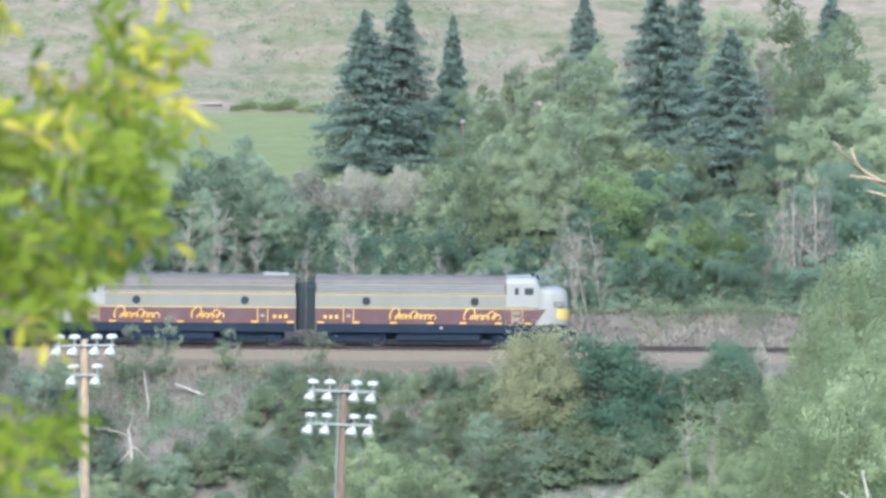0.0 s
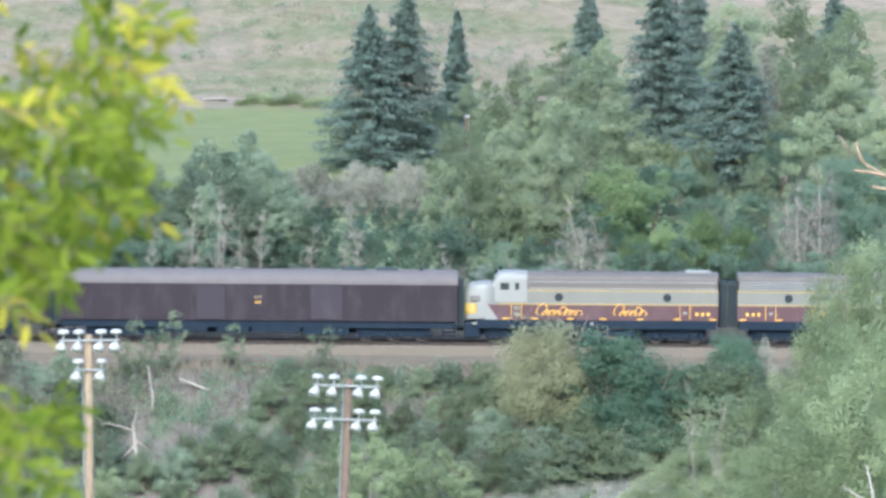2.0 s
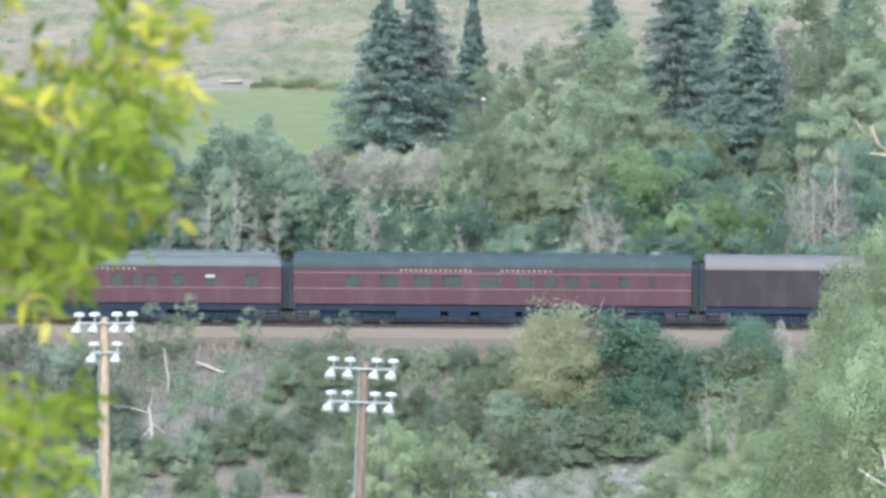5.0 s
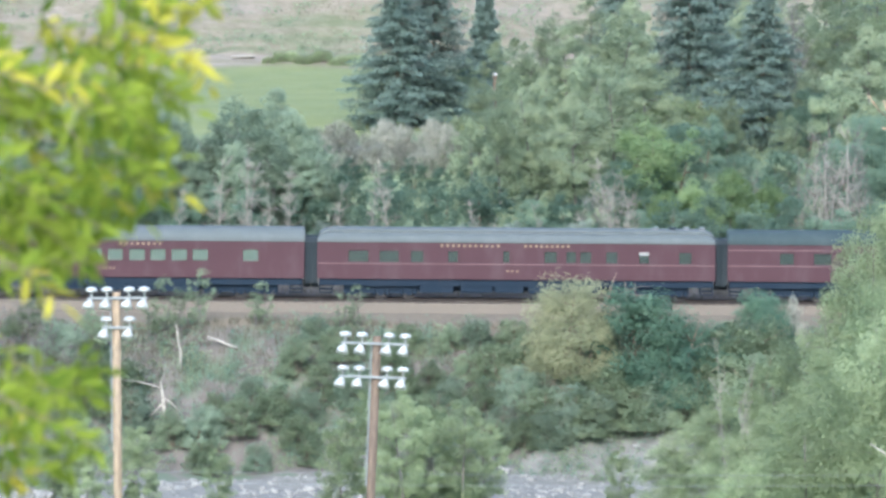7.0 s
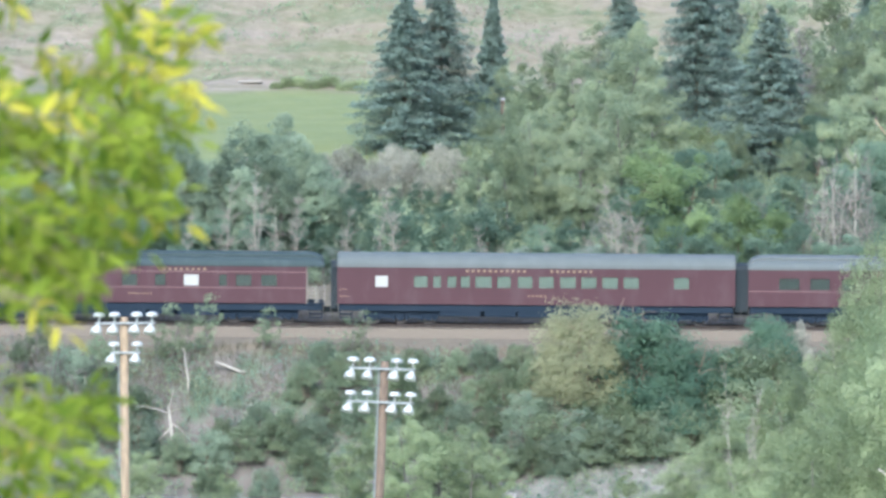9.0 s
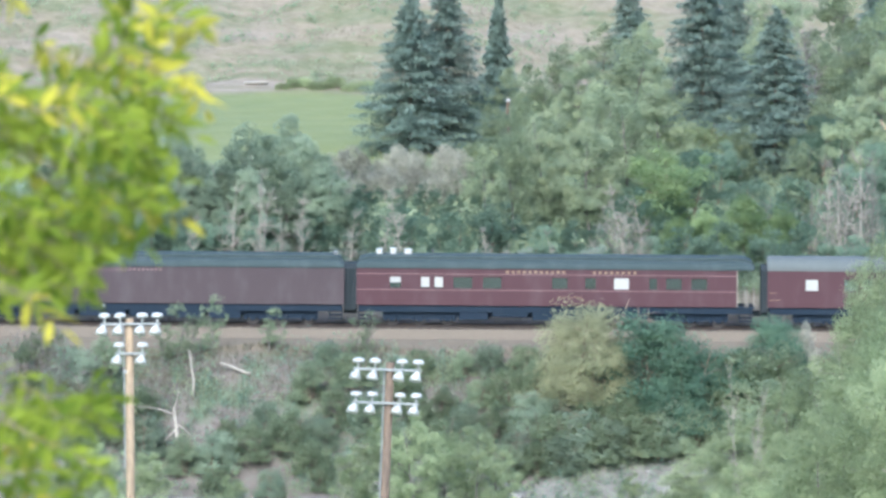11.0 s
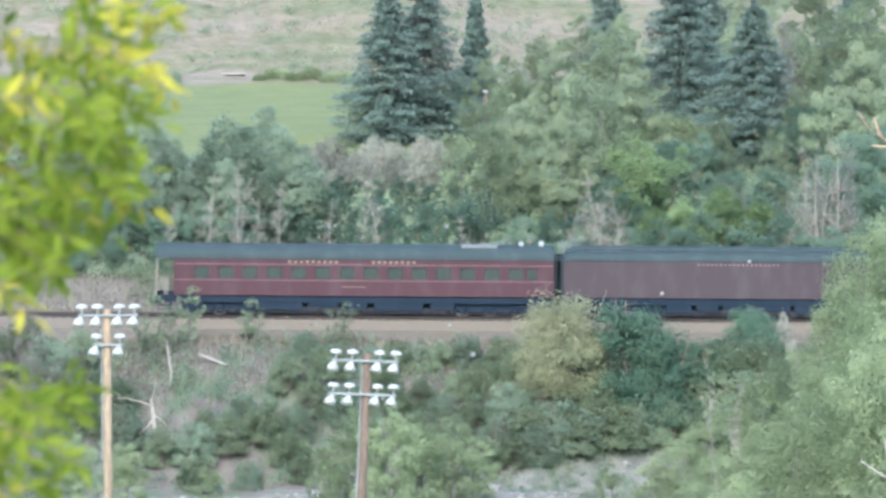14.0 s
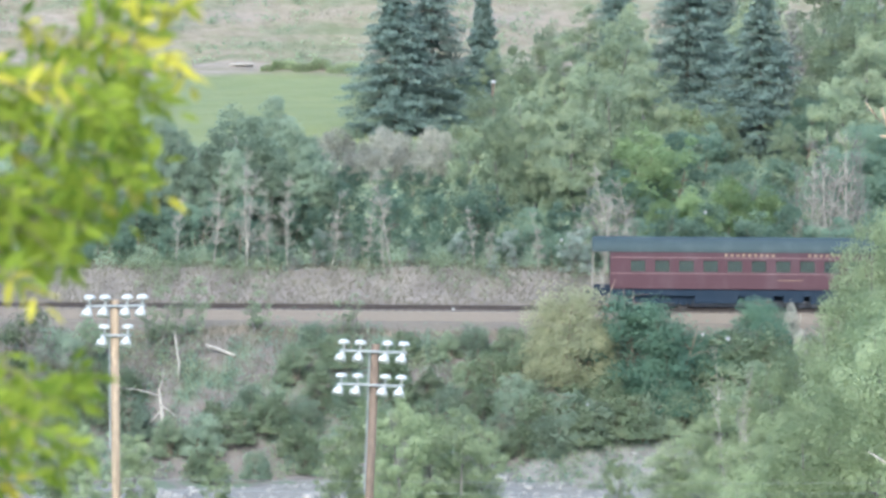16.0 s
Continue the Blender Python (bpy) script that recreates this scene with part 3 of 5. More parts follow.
# shrubs on the bank below the track
plant("willow_bush", "rounded olive-green willow bush on the railway bank", "bush", WILLOW[0], 8.25, -13.2, 20, 1.2, 1.16)
grove("dark_bush", "dense dark green bush on the railway bank", "bush", BUSH_DARK,
      [(12.7, -14.2, 6.6), (14.7, -15.6, 6.0), (20.4, -10.5, 4.6), (17.0, -14.5, 5.0)], "dark bushes on the bank", 8)
grove("bush", "grey-green bush on the railway bank", "bush", BUSH_MID,
      [(-8.2, -10.8, 1.8), (-6.6, -12.5, 2.2), (-9.4, -14, 2.6), (-4.0, -12, 2.2), (-2.4, -11, 1.8), (0.4, -11, 1.8), (2.0, -10.6, 2.2), (4.2, -11, 2.4), (-7.6, -16, 2.8), (-5.2, -17, 3.0),
       (-2.6, -16, 2.0), (2.4, -17, 2.4), (4.6, -16, 2.8), (6.2, -18, 3.0), (8.4, -18.5, 3.2), (3.8, -19, 2.4), (-10.6, -18, 2.6), (-12.8, -19, 2.8), (-15.2, -20, 3.0), (-9.0, -20.5, 2.4), (-22.4, -12, 3.4), (-24.6, -14, 4.2), (-21.8, -17, 4.4), (-26.2, -12, 4.2), (-19.6, -18.5, 3.0), (1.6, -13.5, 1.8), (-17.2, -20, 2.6), (6.8, -19.4, 2.6), (-3.4, -13.6, 2.2), (-0.8, -14.8, 2.0), (0.6, -16.6, 2.4), (3.2, -13.4, 2.4), (5.0, -13.2, 2.6), (-4.2, -19.4, 2.8), (-1.2, -19, 2.6), (1.4, -19.2, 2.4), (9.6, -18.4, 2.8), (12.4, -18.0, 3.0), (15.0, -17.6, 3.4), (-12.2, -16, 1.8), (-14.6, -17, 1.6), (-19.8, -15, 2.4), (-8.6, -18.2, 2.4), (18.4, -14, 4.6), (16.4, -16.2, 4.2), (13.4, -16.8, 3.4), (10.6, -17.0, 3.2), (20.6, -14, 5.0), (8.0, -18.5, 3.4), (19.0, -17, 4.4)], "bushes on the bank", 9)
grove("sapling", "thin grey-green sapling at the track's edge", "tree", SAPLING,
      [(-17.9, -9.2, 4.0), (-16.9, -9.6, 3.4), (-15.6, -8.8, 3.9), (-11.6, -8.6, 2.9), (-12.1, -8.9, 2.2), (-5.6, -9.4, 3.0), (-6.6, -9.6, 2.7), (-18.8, -9.8, 2.6)], "saplings by the track", 15)

for k, x, y, h, w in ((1, 16.9, -66, 14.6, 0.72), (0, 17.7, -66, 13.2, 0.5)):
    tagged(new("bare_tree", BARE[k]), "leafless dead tree before the poplars", "dead tree", "dead trees before the poplars").matrix_basis = pose(x, y, float(ground_z(x, y)), 0, 0, 20) @ Matrix.Diagonal((w, w, h / 6.5, 1))
plant("faded_shrub", "pinkish grey faded shrub on the bank", "shrub", BUSH_GREY[0], 22.3, -10.5, 10, 1.5, 0.55)
for x, y, size, wide in ((1.35, -47, 2.55, 0.26), (0.9, -47.5, 2.2, 0.3), (-2.3, -47, 2.5, 0.4), (-1.4, -48, 2.3, 0.4)):
    plant("seeding_shrub", "tall narrow shrub with cream seed heads", "shrub", BUSH_GREY[1], x, y, 40 * x, size, wide, "seeding shrubs")
grove("foot_bush", "soft green bush at the foot of the bank", "bush", BUSH_MID,
      [(6.4, -15.6, 2.3), (8.2, -16.0, 2.2), (9.8, -15.6, 2.4), (1.2, -20.6, 2.0), (3.0, -20.4, 2.2), (5.0, -19.8, 2.4), (7.0, -19.2, 2.4), (9.2, -18.8, 2.6), (11.2, -18.2, 2.6), (13.2, -17.6, 2.6), (15.4, -17.2, 2.8), (-8.4, -22.2, 1.8), (-11.6, -22, 2.0), (-14.8, -22.4, 2.2)], "bushes at the foot of the bank", 16)
# poplars of the river flat, nearer the lens
for i, (x, y, h, w) in enumerate(((27.4, -60, 21.6, 6.4), (25.3, -62, 20.8, 5.4), (24.2, -58, 18.6, 4.6), (28.6, -64, 22.5, 7.0), (26.2, -56, 17.0, 6.0), (23.3, -60, 15.7, 5.4), (21.6, -60, 13.3, 5.4), (19.6, -60, 11.3, 5.4), (17.2, -60, 9.3, 5.4), (14.9, -60, 7.4, 5.0), (13.2, -60, 6.2, 4.0),
                                  (24.6, -84, 18.0, 6.5), (22.0, -84, 14.6, 6.2), (19.0, -84, 11.4, 6.0), (16.2, -84, 9.0, 5.4), (23.0, -104, 15.0, 7.0), (20.0, -104, 12.4, 6.0), (25.4, -104, 19.5, 6.4), (17.4, -104, 10.0, 5.6))):
    size = h / 14.3
    plant("poplar", "tall pale green poplar on the river flat", "poplar tree", POPLAR[i % 3], x, y, 83 * i, size, w / (6.6 * size), "poplars of the flat")
grove("young_poplar", "young pale green poplar on the river flat", "poplar tree", YOUNG,
      [(-4.4, -50, 8.0), (-2.2, -55, 8.6), (-0.6, -50, 7.4), (1.2, -52, 8.0), (-6.2, -46, 6.0), (2.6, -48, 6.4), (-1.6, -44, 6.0), (-13.5, -50, 4.8), (-18.6, -48, 6.0), (-23.6, -46, 8.8), (-21.4, -50, 6.6), (10.6, -46, 4.4), (17.0, -44, 4.8)], "young poplars of the flat", 11)
for k, x, y, h in ((1, -25.6, -16, 7.4), (0, -24.4, -18, 6.4), (1, -22.8, -14.5, 4.8), (0, -26.4, -13, 6.8)):
    tagged(new("bare_grey_tree", BARE_GREY[k]), "leafless pale grey tree on the bank", "dead tree", "grey dead trees").matrix_basis = pose(x, y, float(ground_z(x, y)), 0, 0, 61 * x) @ Matrix.Diagonal((h / 6, h / 6, h / 6, 1))


# ---- the train ----
HALF = 1.52


def letters(parent, x0, x1, z, tall, mat, name="lettering"):
    """Writing as plain bars of its size and colour, on the near and far side."""
    n = max(3, int((x1 - x0) / (tall * 2.0)))
    step = (x1 - x0) / n
    for side in (-1, 1):
        rng = random.Random(int(1000 * abs(x0) + 7))
        s = Shape()
        for i in range(n):
            h = tall * rng.uniform(0.75, 1.0)
            y = sorted((side * (HALF + 0.004), side * (HALF + 0.014)))
            s.box(x0 + i * step, x0 + (i + 0.5) * step, y[0], y[1], z - tall / 2, z - tall / 2 + h)
        tagged(part(name, s, mat, parent), kind="stuff")


def script(parent, x0, x1, z, tall, mat, slant):
    """Flowing handwriting as one looping band with a larger loop at its head, on the near and far side."""
    n = max(4, int((x1 - x0) / 0.31))
    step = (x1 - x0) / n
    tops = (1.0, 0.5, 0.55, 0.5, 1.0, 0.6, 0.5, 0.55, 0.5)
    for side in (-1, 1):
        band = Shape()
        path = []
        for i in range(n * 8 + 1):
            t = i / 8
            k = min(n - 1, int(t))
            order = k if slant > 0 else n - 1 - k
            w = 2 * math.pi * t
            up = tall * tops[order % 9] * (1.35 if order == 0 else 1.0) * (1 - math.cos(w)) / 2
            path.append((x0 + step * t - step * (0.7 if order == 0 else 0.46) * math.sin(w) + slant * up, side * (HALF + 0.01), z - tall / 2 + up))
        band.tube(path, [0.043] * len(path), 5)
        part("lettering", band, mat, parent, "gold flowing lettering")


def wheelset():
    """Two flanged wheels on an axle."""
    s = Shape().lathe([(0.07, -0.9), (0.07, 0.9)], (0, 0, 0), 8, "y")
    for y in (-0.76, 0.76):
        o = -1 if y < 0 else 1
        s.lathe([(0.1, -0.09 * o), (0.36, -0.04 * o), (0.485, -0.07 * o), (0.485, -0.04 * o), (0.455, -0.035 * o), (0.45, 0.065 * o), (0.38, 0.065 * o), (0.34, 0.02 * o), (0.13, 0.03 * o), (0.11, 0.1 * o), (0.02, 0.1 * o)], (0, y, 0), 18, "y")
        s.box(-0.3, 0.3, y + o * 0.03, y + o * 0.05, -0.03, 0.03)
    return s.mesh("wheelset", WHEEL)


WHEELSET = wheelset()
ROLLING = []


def bogie(parent, x, axles):
    """Side frames, journal boxes and springs, with turning wheelsets."""
    s = Shape()
    reach = 1.95 if axles == 3 else 1.4
    for y in (-1.02, 1.02):
        s.prism([(y - 0.07, 0.4), (y - 0.07, 0.98), (y + 0.07, 0.98), (y + 0.07, 0.4)], x - reach - 0.45, x + reach + 0.45)
    s.box(x - 0.25, x + 0.25, -1.1, 1.1, 0.5, 0.98)
    spots = [x - reach + 0.15, x, x + reach - 0.15] if axles == 3 else [x - reach + 0.15, x + reach - 0.15]
    for a in spots:
        for y in (-1.14, 1.14):
            s.soft(a - 0.17, a + 0.17, y - 0.09, y + 0.09, 0.28, 0.66)
            for o in (-0.42, 0.42):
                s.lathe([(0.1, 0.3), (0.1, 0.62)], (a + o, y * 0.94, 0), 8)
    for o in (-1, 1):
        s.box(x + o * (reach + 0.35) - 0.05, x + o * (reach + 0.35) + 0.05, -1.05, 1.05, 0.5, 0.7)
    b = part("bogie", s, UNDER, parent, "dark haze-blue wheel truck")
    for a in spots:
        w = part("wheelset", WHEELSET, None, b)
        w.location = (a, 0, 0.45)
        ROLLING.append((w, a))


def arch(eave, top, half=HALF + 0.02, k=14, flat=2.4):
    """An outline of a rounded roof, from eave to eave."""
    out = []
    for i in range(k + 1):
        w = math.pi * i / k
        c, s = math.cos(w), math.sin(w)
        out.append((-half * math.copysign(abs(c) ** (2 / flat), c), eave + (top - eave) * s ** (2 / flat * 1.1)))
    return out


def clerestory(eave, top, k=6):
    """An outline of a roof with a raised middle deck."""
    low = eave + (top - eave) * 0.62
    left = [(-(HALF + 0.05), eave)]
    for i in range(1, k + 1):
        w = math.pi / 2 * i / k
        left.append((-(HALF + 0.05) + 0.68 * (1 - math.cos(w)), eave + (low - eave) * math.sin(w)))
    left += [(-0.84, low + 0.02), (-0.84, top - 0.14), (-0.72, top - 0.06), (-0.35, top)]
    return left + [(-y, z) for y, z in reversed(left)]


def side_wall(s, x0, x1, z0, z1, gaps, thick=0.09):
    """Both side walls, each one closed shell with real window openings; gaps: (from, to, sill, head), all of one height."""
    gaps = sorted(gaps)
    xs = [x0] + [v for g in gaps for v in g[:2]] + [x1]
    zs = [z0, gaps[0][2], gaps[0][3], z1] if gaps else [z0, z1]
    nx, nz = len(xs), len(zs)

    def solid(i, j):
        return 0 <= i < nx - 1 and 0 <= j < nz - 1 and not (i % 2 == 1 and j == 1)

    for o in (-1, 1):
        v = [(x, y, z) for y in (o * HALF, o * (HALF - thick)) for x in xs for z in zs]

        def at(i, j, k):
            return k * nx * nz + i * nz + j

        f = []
        for i in range(nx - 1):
            for j in range(nz - 1):
                if not solid(i, j):
                    continue
                f += [(at(i, j, 0), at(i + 1, j, 0), at(i + 1, j + 1, 0), at(i, j + 1, 0)), (at(i, j, 1), at(i, j + 1, 1), at(i + 1, j + 1, 1), at(i + 1, j, 1))]
                for di, dj, p, q in ((-1, 0, (i, j), (i, j + 1)), (1, 0, (i + 1, j + 1), (i + 1, j)), (0, -1, (i + 1, j), (i, j)), (0, 1, (i, j + 1), (i + 1, j + 1))):
                    if not solid(i + di, j + dj):
                        f.append((at(*p, 0), at(*q, 0), at(*q, 1), at(*p, 1)))
        s.add(v, f if o < 0 else [tuple(reversed(q)) for q in f])


def window(parent, a, b, lo, hi, mat, blind, clear):
    """On each side a framed pane in its opening; a drawn blind where there is one."""
    for o in (-1, 1):
        ya, yb = o * (HALF + 0.018), o * (HALF - 0.06)
        rings = []
        for x0, x1, z0, z1, y in ((a - 0.02, b + 0.02, lo - 0.02, hi + 0.02, yb), (a - 0.02, b + 0.02, lo - 0.02, hi + 0.02, ya), (a + 0.045, b - 0.045, lo + 0.045, hi - 0.045, ya), (a + 0.045, b - 0.045, lo + 0.045, hi - 0.045, yb)):
            rings += [(x0, y, z0), (x1, y, z0), (x1, y, z1), (x0, y, z1)]
        f = [(4 * i + j, 4 * i + (j + 1) % 4, (4 * i + 4 + (j + 1) % 4) % 16, (4 * i + 4 + j) % 16) for i in range(4) for j in range(4)]
        w = part("window", Shape().add(rings, f), mat, parent)
        p = sorted((o * (HALF - 0.035), o * (HALF - 0.045)))
        part("pane", Shape().box(a + 0.045, b - 0.045, p[0], p[1], lo + 0.045, hi - 0.045), clear, w, "greenish window glass")
        if blind:
            q = sorted((o * (HALF - 0.022), o * (HALF - 0.03)))
            part("blind", Shape().box(a + 0.05, b - 0.05, q[0], q[1], hi - 0.05 - (hi - lo - 0.1) * blind, hi - 0.05), BLIND, w, "white blind drawn down")


def coach(label, centre, length=25.7, body=MAROON, roof=ROOF_GREY, style="arch", windows=(), signs=(), lines=(), units=(), porch=0, doors=(), axles=3, pane=None):
    """A passenger car with its centre at rail height; porch: -1 rear, +1 front open platform."""
    car = thing("passenger_car", label, "railway car", "cars of the train")
    h = length / 2
    a, b = -h, h
    if porch < 0:
        a += 1.15
    if porch > 0:
        b -= 1.15
    z0, eave, top = 1.36, 3.76, 4.6
    s = Shape()
    side_wall(s, a, b, z0, eave, [(w[0], w[1], w[2], w[3]) for w in windows])
    s.box(a, a + 0.08, -HALF + 0.09, HALF - 0.09, z0, eave).box(b - 0.08, b, -HALF + 0.09, HALF - 0.09, z0, eave)
    part("body", s, body, car)
    part("floor", Shape().box(a + 0.08, b - 0.08, -HALF + 0.09, HALF - 0.09, z0, z0 + 0.06).box(a + 0.08, b - 0.08, -0.04, 0.04, z0 + 0.06, eave - 0.02), BLACKISH_DOOR, car, "floor and inner partition")
    r = Shape()
    outline = clerestory(eave + 0.004, top) if style == "clerestory" else arch(eave + 0.004, top)
    mid = sum(z for _, z in outline) / len(outline)
    # the roof's ends round down
    steps = [(-h, 0.35), (-h + 0.2, 0.72), (-h + 0.6, 0.93), (-h + 1.1, 1), (h - 1.1, 1), (h - 0.6, 0.93), (h - 0.2, 0.72), (h, 0.35)] if style == "clerestory" else [(-h - 0.02, 0.93), (-h + 0.12, 1), (h - 0.12, 1), (h + 0.02, 0.93)]
    k = len(outline)
    v = [(x, y, eave + (z - eave) * f) for x, f in steps for y, z in outline]
    f = [(i * k + j, i * k + (j + 1) % k, (i + 1) * k + (j + 1) % k, (i + 1) * k + j) for i in range(len(steps) - 1) for j in range(k)]
    f += [tuple(range(k - 1, -1, -1)), tuple(range((len(steps) - 1) * k, len(steps) * k))]
    part("roof", r.add(v, f), roof, car)
    part("gutter", Shape().box(-h, h, -HALF - 0.035, -HALF - 0.003, eave - 0.03, eave + 0.03).box(-h, h, HALF + 0.003, HALF + 0.035, eave - 0.03, eave + 0.03), roof, car)
    for w in windows:
        window(car, w[0], w[1], w[2], w[3], body, w[4] if len(w) > 4 else 0, pane or GLASS)
    for za, mat in lines:
        part("belt_rail", Shape().box(a, b, -HALF - 0.02, -HALF - 0.002, za - 0.025, za + 0.025).box(a, b, HALF + 0.002, HALF + 0.02, za - 0.025, za + 0.025), mat, car, "thin faded line along the side")
    for x0, x1, z, tall, mat in signs:
        letters(car, x0, x1, z, tall, mat)
    for x0, x1 in doors:
        for o in (-1, 1):
            y = sorted((o * (HALF + 0.004), o * (HALF + 0.03)))
            part("side_door", Shape().soft(x0, x1, y[0], y[1], z0 + 0.1, eave - 0.1, 0.01), BLACKISH_DOOR, car, "faded sliding baggage door")
    for x0, x1, za, zb, y, mat in units:
        u = Shape().soft(x0, x1, -0.45 + y, 0.45 + y, top - 0.35, top + zb, 0.05)
        for i in range(4):
            u.box(x0 + (x1 - x0) * (0.15 + 0.19 * i), x0 + (x1 - x0) * (0.26 + 0.19 * i), -0.47 + y, -0.45 + y, top - 0.1, top + zb * 0.7)
        part("roof_vent", u, mat, car, "box on the roof")
    # ends: diaphragms, buffers and couplers
    for o in (-1, 1):
        e = Shape().box(o * h - 0.05, o * h + 0.4, -0.12, 0.12, 0.68, 1.05) if o > 0 else Shape().box(-h - 0.4, -h + 0.05, -0.12, 0.12, 0.68, 1.05)
        if porch != o:
            for k in range(4):
                x = o * (h + 0.04 + 0.11 * k)
                e.prism([(-1.15, 1.0), (-1.15, 3.7), (-0.9, 4.0), (0.9, 4.0), (1.15, 3.7), (1.15, 1.0)], x - 0.05, x + 0.05)
        part("diaphragm", e, RUBBER, car, "black folded gangway and coupler")
    for x in (-h + 0.55, h - 0.55):
        for o in (-1, 1):
            st = Shape()
            y = sorted((o * (HALF - 0.05), o * (HALF - 0.5)))
            for q in range(3):
                st.box(x - 0.38, x + 0.38, y[0] + 0.04, y[1], 0.42 + 0.26 * q, 0.46 + 0.26 * q)
            st.box(x - 0.42, x - 0.38, y[0], y[1], 0.4, z0).box(x + 0.38, x + 0.42, y[0], y[1], 0.4, z0)
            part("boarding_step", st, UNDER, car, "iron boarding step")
    # underframe and equipment boxes
    u = Shape().box(-h + 0.1, h - 0.1, -1.38, 1.38, z0 - 0.46, z0 - 0.004).box(-h + 6.4, h - 6.4, -0.35, 0.35, 0.5, z0 - 0.36)
    rng = random.Random(int(abs(centre) * 10))
    x = -h + 6.6
    while x < h - 7.2:
        w = rng.uniform(1.2, 3.2)
        lo = rng.uniform(0.36, 0.6)
        for o in (-1, 1):
            y = sorted((o * 1.33, o * 0.6))
            u.soft(x, min(x + w, h - 6.4), y[0], y[1], lo, z0 - 0.3, 0.04)
        x += w + rng.uniform(0.1, 0.6)
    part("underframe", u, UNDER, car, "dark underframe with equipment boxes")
    for x in (-h + 4.1, h - 4.1):
        bogie(car, x, axles)
    if porch:
        p, q = (-h, -h + 1.15) if porch < 0 else (h - 1.15, h)
        d = Shape().box(p, q, -HALF + 0.05, HALF - 0.05, z0 - 0.1, z0 + 0.02)
        part("platform", d, UNDER, car)
        out = p if porch < 0 else q
        g = Shape()
        for y in np.linspace(-HALF + 0.1, HALF - 0.1, 14):
            g.box(out - 0.02, out + 0.02, y - 0.015, y + 0.015, z0, z0 + 1.05)
        for z in (0.15, 0.55, 1.05):
            g.box(out - 0.03, out + 0.03, -HALF + 0.05, HALF - 0.05, z0 + z - 0.025, z0 + z + 0.025)
        for o in (-1, 1):
            for z in (0.35, 0.6, 0.82, 1.05):
                y = sorted((o * (HALF - 0.05), o * (HALF - 0.09)))
                g.box(p + 0.02, q - 0.4, y[0], y[1], z0 + z - 0.025, z0 + z + 0.025)
            for x in (p + 0.04, (p + q) / 2, q - 0.42):
                y = sorted((o * (HALF - 0.04), o * (HALF - 0.1)))
                g.box(x - 0.03, x + 0.03, y[0], y[1], z0, eave if x == p + 0.04 else z0 + 1.05)
        part("railing", g, DULL_CREAM, car, "dull cream platform railing")
    return car


def row_windows(spans, lo, hi, mid, unit, origin):
    """Spans along the side turned into openings; a third value is how far its blind is drawn."""
    return [((s[0] / unit + origin - mid) / 27.33, (s[1] / unit + origin - mid) / 27.33, lo, hi, *s[2:]) for s in spans]


